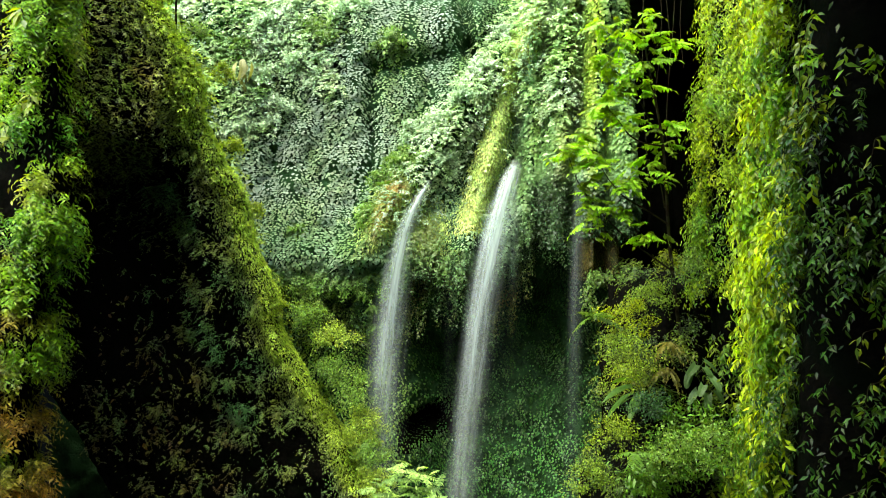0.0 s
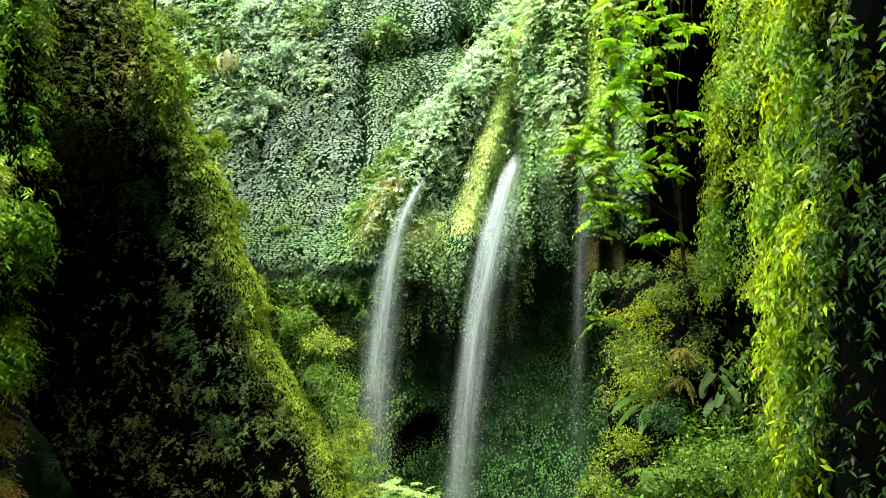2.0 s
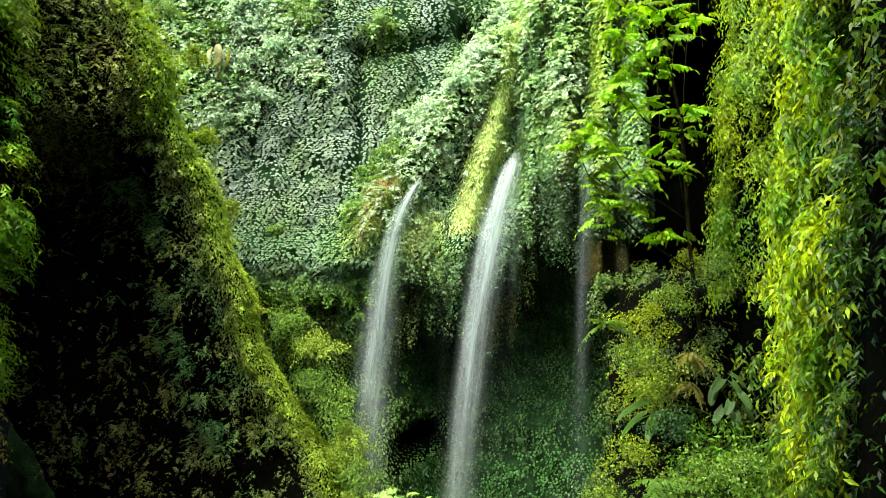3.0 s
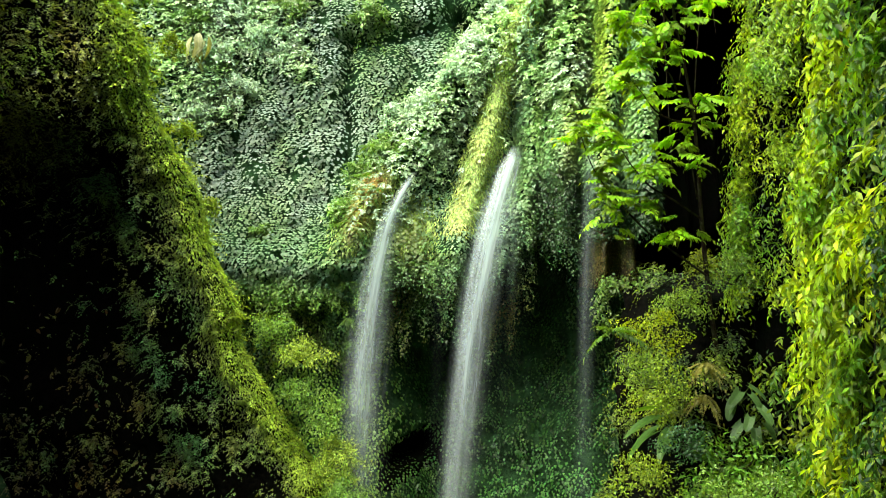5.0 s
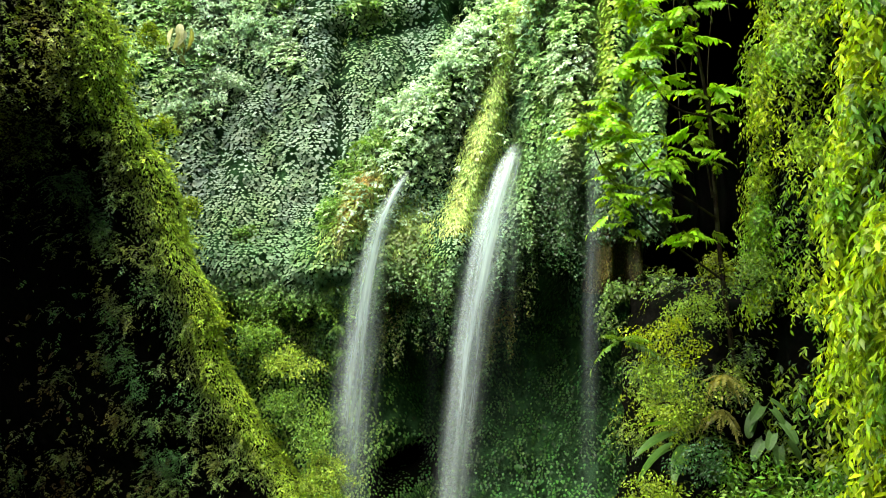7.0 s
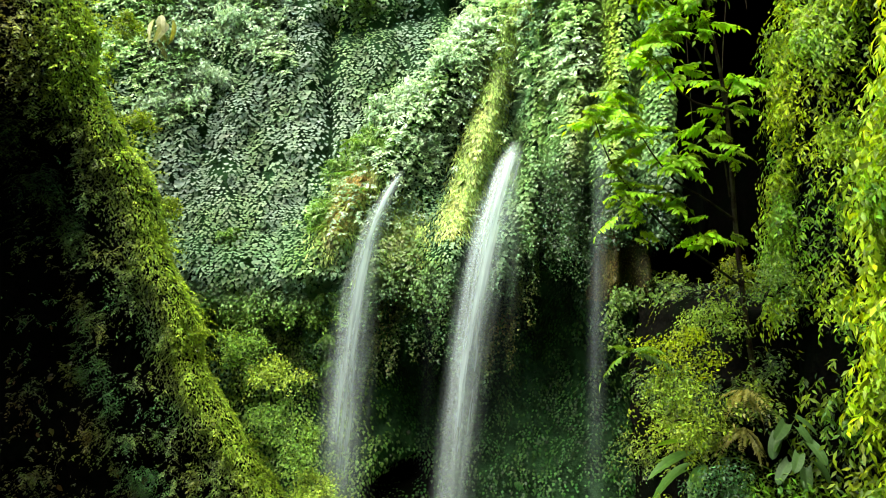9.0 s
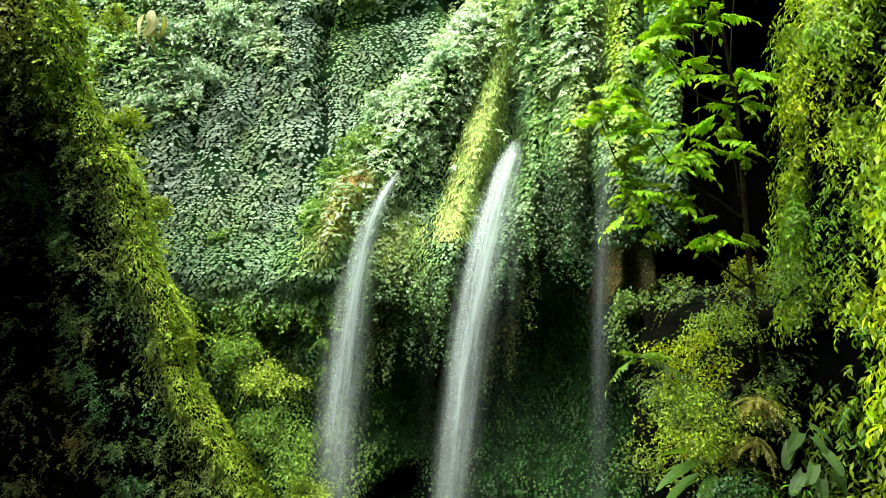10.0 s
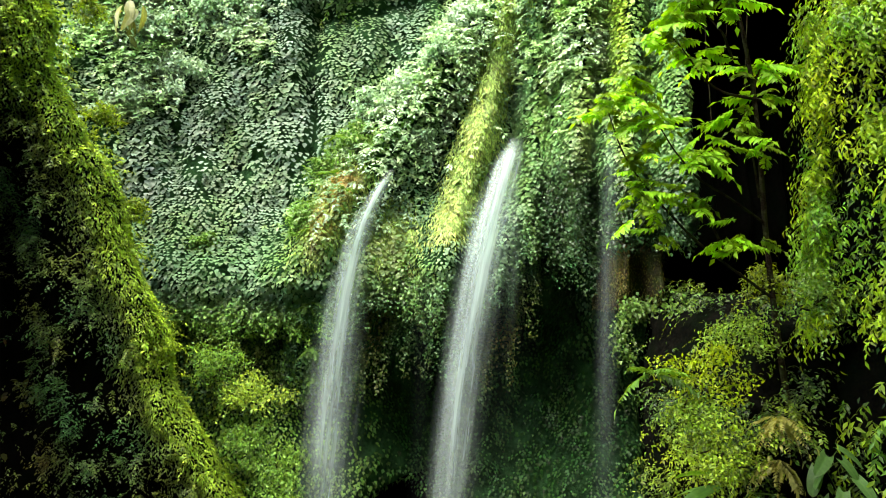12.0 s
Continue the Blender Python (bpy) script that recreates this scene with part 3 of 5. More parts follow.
def buttress_colour(p):
    x, h = p[:, 0], p[:, 2] - EYE
    e = x - edge_line(h) + 0.35 * fbm(x * 1.2, h * 1.2, 79)
    top = smooth(2.6, 5.0, h - 0.30 * (x + 9.5))
    c = mixc(DEEP * 1.8, MID * 1.7, rng.random(len(p)) ** 2)
    c = mixc(c, OLIVE * 1.9, np.clip(0.45 + fbm(x, h, 71), 0, 1) * 0.8)
    c = mixc(c, mixc(FRESH * 0.6 + LIME * 0.3, OLIVE * 1.7, 0.5 + 0.6 * fbm(x, h, 75)), top * 0.85)
    c = mixc(c, BROWN * 1.3, 0.6 * top * np.clip(0.25 + fbm(x * 1.2, h * 1.2, 73), 0, 1))
    # Low left: brown leaves, darkened further to deepen the buttress's shade.
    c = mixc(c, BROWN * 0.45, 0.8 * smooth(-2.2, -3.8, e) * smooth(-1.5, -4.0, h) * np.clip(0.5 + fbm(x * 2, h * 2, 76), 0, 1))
    warm = mixc(FRESH * 0.4 + OLIVE * 0.7, FRESH * 0.5 + LIME * 0.4, np.clip(0.5 + 0.9 * fbm(x * 1.6, h * 1.6, 72), 0, 1))
    c = mixc(c, warm, smooth(-1.2, 0.0, e))
    # Edge leaves: their own yellow-green, brightened to paint the lit rim.
    return mixc(c, FRESH * 0.8 + LIME * 0.8, 0.8 * smooth(-0.3, 0.15, e))


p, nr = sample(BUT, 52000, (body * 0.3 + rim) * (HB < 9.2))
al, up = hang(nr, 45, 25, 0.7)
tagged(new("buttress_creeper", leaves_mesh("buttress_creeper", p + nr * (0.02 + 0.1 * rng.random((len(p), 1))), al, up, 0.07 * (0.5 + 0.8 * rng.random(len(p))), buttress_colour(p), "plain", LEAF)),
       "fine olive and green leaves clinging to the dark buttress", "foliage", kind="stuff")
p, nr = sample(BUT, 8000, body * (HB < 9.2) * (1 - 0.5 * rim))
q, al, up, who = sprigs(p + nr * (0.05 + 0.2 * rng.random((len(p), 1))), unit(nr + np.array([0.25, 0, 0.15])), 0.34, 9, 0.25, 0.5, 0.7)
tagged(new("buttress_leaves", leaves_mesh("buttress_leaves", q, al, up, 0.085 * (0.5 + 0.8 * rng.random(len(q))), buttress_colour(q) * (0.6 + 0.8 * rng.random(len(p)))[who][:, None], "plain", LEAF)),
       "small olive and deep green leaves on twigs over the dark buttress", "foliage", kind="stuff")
p, nr = sample(BUT, 30000, rim * (0.3 + 0.7 * smooth(-0.3, 0.3, fbm(BX * 2, HB * 2, 78))) * (HB < 9.0))
al, up = hang(unit(nr + np.array([0.3, 0, 0.3])), 55, 22, 0.7)
tagged(new("rim_grass", leaves_mesh("rim_grass", p + nr * 0.05, al, up, 0.11 * (0.5 + 0.8 * rng.random(len(p))), buttress_colour(p), "slim", GRASS, 0.2, 0.5)),
       "soft yellow-green moss and grass along the buttress's edge", "grass", kind="stuff")

p, nr = sample(BUT, 55, smooth(-2.2, -3.2, edge) * smooth(-8.0, -6.5, edge) * smooth(-1.0, -2.0, HB) * smooth(-7.5, -6.5, HB))
al, up = hang(nr, 35, 20, 0.8)
tagged(new("dead_leaves", leaves_mesh("dead_leaves", p + nr * 0.1, al, up, 0.22 * (0.5 + 0.8 * rng.random(55)), mixc(BROWN * 0.35, OLIVE * 0.6, rng.random(55)), "oval", LEAF)),
       "scattered large withered ochre leaves on the shaded rock", "leaves", kind="stuff")

# ---- near hanging curtain on the left ----
A, HB = np.meshgrid(np.linspace(0, 1, 80), np.arange(-12.2, 11.0, 0.16), indexing="ij")


def curtain_west(a, h):
    e = curve(h, [(-12, -12.1), (-6, -11.9), (-2.5, -11.6), (0, -10.9), (1.5, -10.6), (3, -11.0), (6, -11.0), (14, -11.4)]) + 0.35 * fbm(h * 0.8, h * 0, 80)
    x = e - 4.5 * (1 - np.clip(a / 0.93, 0, 1))
    y = 20.2 - 0.2 * a + 0.9 * np.clip((a - 0.93) / 0.07, 0, 1)
    y = y + 0.5 * fbm(x * 0.8, h * 0.4, 81)
    return x, y


CX, CY = curtain_west(A, HB)
CUR = np.stack([CX, CY, HB + EYE], -1)
tagged(new("wall_southwest", grid_mesh("wall_southwest", capped(CUR, (-6, 0, 0.3)), ROCK)), "rock pillar coloured shade-black behind a curtain of vines", "rock wall", kind="structure")
dens = (0.02 + smooth(0.62, 0.8, A + 0.25 * fbm(CX, HB * 0.6, 82))) * (HB < 9.5) * (HB > -10) * (0.1 + 0.9 * smooth(-0.2, 0.25, fbm(CX * 1.6, HB * 1.2, 85))) * (CX > -13.2)
p, nr = sample(CUR, 12000, dens)
al, up = hang(nr, 40, 25, 0.6)
p2, nr2 = sample(CUR, 2400, dens)
p2, al2, up2, who = sprigs(p2 + nr2 * 0.3 * rng.random((len(p2), 1)), nr2, 0.5, 10)
p, al, up = np.concatenate([p + nr * 0.06, p2]), np.concatenate([al, al2]), np.concatenate([up, up2])
c = mixc(np.array((0.06, 0.20, 0.008)), np.array((0.20, 0.38, 0.008)), np.clip(0.5 + fbm(p[:, 0], p[:, 2], 83), 0, 1))
c = mixc(c, BROWN * 2.2, np.clip(-0.15 + 0.7 * smooth(-1.5, -5.5, p[:, 2] - EYE) + 1.0 * fbm(p[:, 0] * 0.8, p[:, 2] * 0.8, 84), 0, 0.85))
tagged(new("curtain_leaves", leaves_mesh("curtain_leaves", p, al, up, 0.15 * (0.6 + 0.8 * rng.random(len(p))), c, "slim", LEAF_SOFT)),
       "bright green vine leaves hanging in a curtain", "foliage", kind="stuff")

# ---- the wall on the right with its vine columns ----
YY, HR = np.meshgrid(np.arange(-22, 24.01, 0.16), np.arange(-12.2, 14.01, 0.2), indexing="ij")


def east_wall(y, h):
    line = curve(y, [(-30, 9.8), (4, 9.8), (11.6, 9.4), (12.2, 8.3), (12.6, 7.45), (13.0, 7.0), (13.6, 6.9), (14.4, 7.3), (16.0, 7.75), (17.7, 8.3), (18.9, 8.75), (19.3, 8.7), (19.7, 8.25), (20.2, 7.9), (20.8, 7.85), (21.2, 8.2), (21.7, 9.2), (22.4, 10.5), (24, 12.2), (30, 12.5)])
    x = line + 0.25 * fbm(y * 0.6, h * 0.35, 90) + 0.14 * fbm(y * 1.8, h * 1.5, 95)
    return x - 0.12 * np.clip(-3.0 - h, 0, 9) * smooth(13, 16, y)


EAST = np.stack([east_wall(YY, HR), YY, HR + EYE], -1)
tagged(new("wall_east", grid_mesh("wall_east", capped(EAST, (8, 0, 0.3)), ROCK)), "rock side wall coloured shade-black and hung with vines", "rock wall", kind="structure")


def side_leaves(name, span, count, size, label, colour, low=-12, shape="vine", high=10.5, twig=0.5, per=8, floor=0.15, seed=97):
    """Leaves on drooping twigs over a stretch of the side wall, over a thin layer of leaves close to the rock with
    shade painted in as darker colour.
    """
    tuft = floor + (1 - floor) * smooth(-0.05, 0.3, fbm(YY * 1.9, HR * 0.7, seed))
    near = span[0] + (1.3 * smooth(2.5, -1.0, HR) + 0.6 * fbm(HR * 0.9, HR * 0, seed + 3)) * (12 < span[0] < 14)
    d = smooth(near - 0.3, near + 0.3, YY) * smooth(span[1] + 0.3, span[1] - 0.3, YY) * smooth(low - 0.5, low + 0.5, HR) * smooth(high + 0.5, high - 0.5, HR) * tuft
    p, nr = sample(EAST, count // per, d, facing=(-1, -0.3, 0))
    plume = smooth(-0.1, 0.6, fbm(p[:, 1] * 1.9, (p[:, 2] - EYE) * 0.7, seed))[:, None]
    p = p + nr * (0.05 + 0.2 * rng.random((len(p), 1)) + 0.5 * plume)
    q, al, up, who = sprigs(p, unit(nr + np.array([-0.2, -0.3, 0])), twig, per, 0.3, 0.9, 0.6)
    al = unit(al + np.array([0, 0, -0.35]) + 0.25 * rng.standard_normal(al.shape))
    up = unit(up + 0.35 * rng.standard_normal(up.shape))
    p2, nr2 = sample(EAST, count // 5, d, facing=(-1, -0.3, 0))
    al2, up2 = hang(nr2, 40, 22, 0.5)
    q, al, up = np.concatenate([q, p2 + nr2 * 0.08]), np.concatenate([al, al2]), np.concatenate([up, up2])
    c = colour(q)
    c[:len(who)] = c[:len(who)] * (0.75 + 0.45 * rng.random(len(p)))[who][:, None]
    # Inner leaves darkened to paint the shade beneath the outer twigs.
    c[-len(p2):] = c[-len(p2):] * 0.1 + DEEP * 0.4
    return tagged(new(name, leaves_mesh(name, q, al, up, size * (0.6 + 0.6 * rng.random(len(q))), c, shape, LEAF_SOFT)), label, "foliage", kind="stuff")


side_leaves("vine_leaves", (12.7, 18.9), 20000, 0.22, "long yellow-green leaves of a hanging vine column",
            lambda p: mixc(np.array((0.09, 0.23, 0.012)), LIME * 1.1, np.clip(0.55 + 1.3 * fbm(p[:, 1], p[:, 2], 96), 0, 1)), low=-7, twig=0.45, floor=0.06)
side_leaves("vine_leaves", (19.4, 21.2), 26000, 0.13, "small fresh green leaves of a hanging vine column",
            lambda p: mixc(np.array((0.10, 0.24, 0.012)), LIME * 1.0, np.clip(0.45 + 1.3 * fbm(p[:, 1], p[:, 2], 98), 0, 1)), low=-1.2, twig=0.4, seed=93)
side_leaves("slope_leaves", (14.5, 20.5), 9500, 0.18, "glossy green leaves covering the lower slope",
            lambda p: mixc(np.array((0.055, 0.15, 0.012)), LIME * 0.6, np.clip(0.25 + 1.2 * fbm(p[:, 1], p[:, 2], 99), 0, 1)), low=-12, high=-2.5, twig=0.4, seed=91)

# Same vine, coloured darker so that its near side looks shaded.
side_leaves("shade_leaves", (11.0, 14.6), 8000, 0.16, "vine leaves darkened in colour for the shaded side of the column",
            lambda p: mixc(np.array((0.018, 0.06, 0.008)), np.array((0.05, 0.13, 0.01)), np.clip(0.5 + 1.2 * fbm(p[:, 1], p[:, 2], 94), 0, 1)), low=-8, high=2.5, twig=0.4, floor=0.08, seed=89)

# ---- the bushy bank under the sapling ----
XB, HM = np.meshgrid(np.linspace(0, 1, 80), np.arange(-12.2, -0.59, 0.13), indexing="ij")
left = curve(HM, [(-12.2, 3.5), (-7, 4.8), (-4.5, 5.4), (-2.6, 5.6), (-1.2, 5.9), (-0.6, 6.5)]) + 0.35 * fbm(HM * 0.9, HM * 0, 100)
bx = left + (9.5 - left) * XB
by = 21.2 + 0.3 * (HM + 1) + 4.0 * (1 - smooth(0, 0.35, XB)) ** 2 + 0.5 * fbm(bx * 0.9, HM * 0.9, 101) + 2.0 * smooth(-1.4, -0.6, HM)
BANK = np.stack([bx, by, HM + EYE], -1)
tagged(new("bank", grid_mesh("bank", BANK, ROCK)), "steep earth bank overgrown with shrubs", "bank", kind="structure")
gaps = smooth(0.1, 0.45, fbm(bx * 1.3, HM * 1.3, 104))
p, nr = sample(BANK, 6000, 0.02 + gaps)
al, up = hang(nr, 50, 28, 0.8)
p2, nr2 = sample(BANK, 3600, 0.03 + gaps)
p2, al2, up2, who = sprigs(p2 + nr2 * 0.3 * rng.random((len(p2), 1)), nr2, 0.45, 10)
p, al, up = np.concatenate([p + nr * 0.06, p2]), np.concatenate([al, al2]), np.concatenate([up, up2])
# First 6000 leaves, close to the bank, darkened to paint shade between shrubs.
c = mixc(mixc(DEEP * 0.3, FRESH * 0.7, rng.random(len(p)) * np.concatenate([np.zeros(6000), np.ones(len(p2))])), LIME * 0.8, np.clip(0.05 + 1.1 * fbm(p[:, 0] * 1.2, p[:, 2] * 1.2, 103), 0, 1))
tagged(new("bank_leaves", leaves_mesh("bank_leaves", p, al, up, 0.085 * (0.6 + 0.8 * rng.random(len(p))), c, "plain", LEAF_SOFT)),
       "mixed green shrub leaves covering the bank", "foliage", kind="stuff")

# ---- closing the gorge ----
gx, gy = np.meshgrid(np.arange(-60, 60.1, 2), np.arange(-60, 80.1, 2), indexing="ij")
tagged(new("ground", grid_mesh("ground", np.stack([gx, gy, 0.15 * fbm(gx * 0.3, gy * 0.3, 110)], -1), POOL)), "wet stony river bed at the gorge's foot", "ground", kind="structure")


def slab(name, lo, hi, label, mat=ROCK):
    bm = bmesh.new()
    bmesh.ops.create_cube(bm, size=1)
    for v in bm.verts:
        v.co = Vector([lo[k] + (v.co[k] + 0.5) * (hi[k] - lo[k]) for k in range(3)])
    me = bpy.data.meshes.new(name)
    bm.to_mesh(me)
    bm.free()
    me.materials.append(mat)
    return tagged(new(name, me), label, "rock wall", kind="structure")


slab("wall_cave_end", (12.4, 18, 0), (14, 36, 26), "plain dark rock at the end of the side cave")
slab("wall_gorge_northwest", (-17.5, 8, 0), (-15.5, 32, 14), "plain dark rock side of the chamber")
# Out of view; added so the near side wall stays dark.
slab("sun_block_east", (5.4, 4.5, 16.6), (11.4, 12.3, 18.6), "unseen slab added to keep the sun off the near side wall")
# Unseen slab, added to cast shade on the lower right parts.
slab("sun_block_roof", (-11.0, 2.0, 34), (-3.0, 13.5, 36), "unseen slab added high over the gorge to block the sun")
slab("wall_south", (-20, -23.5, 0), (14, -22, 34), "plain dark rock closing the gorge")
slab("wall_gorge_west", (-17.5, -22, 0), (-14.8, 8, 34), "plain dark rock side of the gorge")
# Two unseen slabs, added to cut the skylight that reaches low down.
slab("sky_block_north", (-20, 32.5, 25), (14, 34, 36), "unseen slab added above the chamber to cut the sky's light")
slab("sky_block_east", (8.6, -22, 25.9), (10, 32.5, 36), "unseen slab added above the side wall to cut the sky's light")
# Unseen roof, added so that daylight enters mainly over the far chamber.
slab("sky_block_roof", (-17.5, -23.5, 34), (14, 2.0, 36), "unseen roof added to keep light off the near gorge")

# ---- waterfalls ----


def fall(points, widths, name, label, mat, layers=3, spread=0.12, fade=0.04, tail=0.0, wide=1.5):
    """A fall of water along points (x, y, height over the eye) with a width at each: layered sheets that bow forward."""
    n, m = 60, 13
    t = np.linspace(0, 1, n)
    seg0 = np.concatenate([[0], np.cumsum([math.dist(a, b) for a, b in zip(points[:-1], points[1:])])])
    k = seg0 / seg0[-1]
    line = np.stack([np.interp(t, k, [q[i] for q in points]) for i in range(3)], -1)
    for _ in range(8):
        line[1:-1] = (line[:-2] + 2 * line[1:-1] + line[2:]) / 4
    w = wide * np.interp(t, k, widths)
    seg = np.concatenate([[0], np.cumsum(np.linalg.norm(np.diff(line, axis=0), axis=1))])
    top = thing(name, (line[0, 0], line[0, 1], line[0, 2] + EYE), label, "waterfall", group="waterfalls")
    base = np.array(top.location)
    for j in range(layers):
        u = np.linspace(-1, 1, m)
        off = (rng.random(2) - 0.5) * spread
        P = np.zeros((n, m, 3))
        P[..., 0] = line[:, None, 0] + off[0] * w[:, None] + u * w[:, None] / 2 * (1 - 0.2 * j)
        P[..., 1] = line[:, None, 1] + 0.12 * j + 0.25 * w[:, None] * u ** 2 + 0.05 * fbm(u[None] * 2 + 0 * t[:, None], seg[:, None] * 0.7, 120 + j)
        P[..., 2] = line[:, None, 2] + EYE
        me = grid_mesh("water_sheet", P - base, mat)
        at = me.attributes.new("flow", "FLOAT_VECTOR", "POINT")
        fl = np.zeros((n, m, 3), np.float32)
        fl[..., 0] = u * w[:, None] / 2 + 17.3 * j
        fl[..., 1] = seg[:, None]
        fl[..., 2] = (1 - u ** 2) ** 2.2 * (smooth(0, fade, t) * (0.32 + 0.68 * (1 - t) ** 1.4) * (1 - tail * smooth(0.3, 1, t)))[:, None]
        at.data.foreach_set("vector", fl.ravel())
        part("water_sheet", me, mat, top)
    return top


fall([(-0.46, 26.40, 2.57), (-0.95, 26.30, 1.84), (-1.42, 26.25, 0.64), (-1.74, 26.25, -1.20), (-2.02, 26.25, -4.03), (-2.33, 26.2, -7.21), (-2.6, 26.1, -11.9)], [0.16, 0.34, 0.58, 0.9, 1.2, 1.5, 1.8],
     "waterfall", "white waterfall leaping from a mossy ledge", WATER)
fall([(2.68, 25.70, 3.27), (2.38, 25.50, 2.48), (1.96, 25.30, 1.02), (1.5, 25.20, -1.17), (1.17, 25.20, -3.54), (0.8, 25.15, -7.07), (0.4, 25.1, -11.9)], [0.3, 0.62, 0.88, 0.95, 0.95, 1.0, 1.3],
     "waterfall", "broad white waterfall leaping from a mossy ledge", WATER)
fall([(2.62, 25.90, 2.27), (2.48, 25.90, 0.43), (2.26, 25.80, -2.43), (2.15, 25.70, -6.48), (2.2, 25.7, -11.9)], [0.5, 1.2, 1.7, 1.9, 2.0], "waterfall", "faint veil of spray beside the broad fall", MIST, 2, fade=0.3)
fall([(2.67, 26.00, 2.53), (2.63, 26.00, 0.84), (2.54, 25.90, -0.59), (2.48, 25.90, -2.44)], [0.1, 0.28, 0.35, 0.4], "waterfall", "thin white threads of water beside the broad fall", VEIL, 2, fade=0.1, tail=1.0)
fall([(4.69, 24.20, 3.94), (4.63, 24.20, 2.12), (4.50, 24.10, -0.55), (4.37, 24.00, -4.92), (4.3, 24.0, -11.9)], [0.22, 0.32, 0.4, 0.5, 0.6], "waterfall", "thin veil of water in front of the creepers", VEIL, 2)
fall([(0.58, 26.20, 1.26), (0.39, 26.10, 0.43), (0.27, 26.00, -1.62), (0.20, 25.90, -5.31), (0.1, 25.8, -11.9)], [0.15, 0.25, 0.45, 0.6, 0.7], "waterfall", "faint trickle of water falling in the shade", MIST, 2)

# ---- plants as things ----


def tube(points, r0, r1, sides=6):
    """A tapered limb along points."""
    pts = np.asarray(points, float)
    n = len(pts)
    tg = unit(np.gradient(pts, axis=0))
    ref = np.array([0.3, 1.0, 0.1])
    s = unit(np.cross(tg, ref))
    b = np.cross(tg, s)
    r = np.linspace(r0, r1, n)[:, None, None]
    a = np.linspace(0, 2 * math.pi, sides + 1)[None, :, None]
    return pts[:, None] + r * (np.cos(a) * s[:, None] + np.sin(a) * b[:, None])


def limb_line(points, n=24):
    q = np.asarray(points, float)
    k = np.linspace(0, 1, len(q))
    t = np.linspace(0, 1, n)
    line = np.stack([np.interp(t, k, q[:, i]) for i in range(3)], -1)
    for _ in range(3):
        line[1:-1] = (line[:-2] + 2 * line[1:-1] + line[2:]) / 4
    return line


def raised(p):
    return np.array((p[0], p[1], p[2] + EYE))


def shrub(at, radius, tint, label, leaves=900, size=0.16, shape="bit", mat=None, flat=0.8, name="shrub", seed=0, group="shrubs", deep=1.0):
    """A bush on the rock: stems that fork, each with clumps of leaves, with gaps between the clumps."""
    g = np.random.default_rng(seed)
    ob = thing(name, raised(at), label, "shrub", group)
    clumps = 17
    d = unit(g.standard_normal((clumps, 3)) * np.array([1, 0.8, 0.9]) + np.array([0, -0.5, 0.35]))
    ends = d * radius * (0.3 + 0.85 * g.random((clumps, 1))) * np.array([1, deep, flat])
    pos, nrm = [], []
    for e in ends:
        n = leaves // clumps
        q = unit(g.standard_normal((n, 3)))
        pos.append(e + q * radius * (0.1 + 0.26 * g.random((n, 1)) ** 0.5) * np.array([1.2, 1.2 * deep, 0.8]))
        nrm.append(unit(q + d[0] * 0.2 + np.array([0, -0.2, 0.7])))
    for d2 in unit(g.standard_normal((16, 3)) + np.array([0, -0.4, 0.4])):
        n = max(6, leaves // 60)
        k = 0.5 + (0.5 + 0.4 * g.random()) * np.linspace(0, 1, n)[:, None]
        pos.append(radius * (d2 * k - np.array([0, 0, 0.35]) * k ** 2) + 0.05 * g.standard_normal((n, 3)))
        nrm.append(unit(d2 * 0.4 + np.array([0, -0.2, 0.8]) + 0.3 * g.standard_normal((n, 3))))
    pos, nrm = np.concatenate(pos), np.concatenate(nrm)
    al = unit(nrm * np.array([1, 1, 0.1]) + 0.7 * g.standard_normal(nrm.shape) + np.array([0, 0, -0.35]))
    c = np.asarray(tint) * (0.75 + 0.5 * g.random((len(pos), 1)))
    part("foliage", leaves_mesh("foliage", pos, al, nrm, size * (0.6 + 0.7 * g.random(len(pos))), c, shape, mat or LEAF), None, ob)
    for e in ends[:5]:
        mid = e * 0.5 + 0.08 * g.standard_normal(3)
        part("stem", grid_mesh("stem", tube(limb_line([(0, 0.35, -0.3 * radius), mid, e], 8), 0.03, 0.01, 5), BARK), None, ob)
    return ob


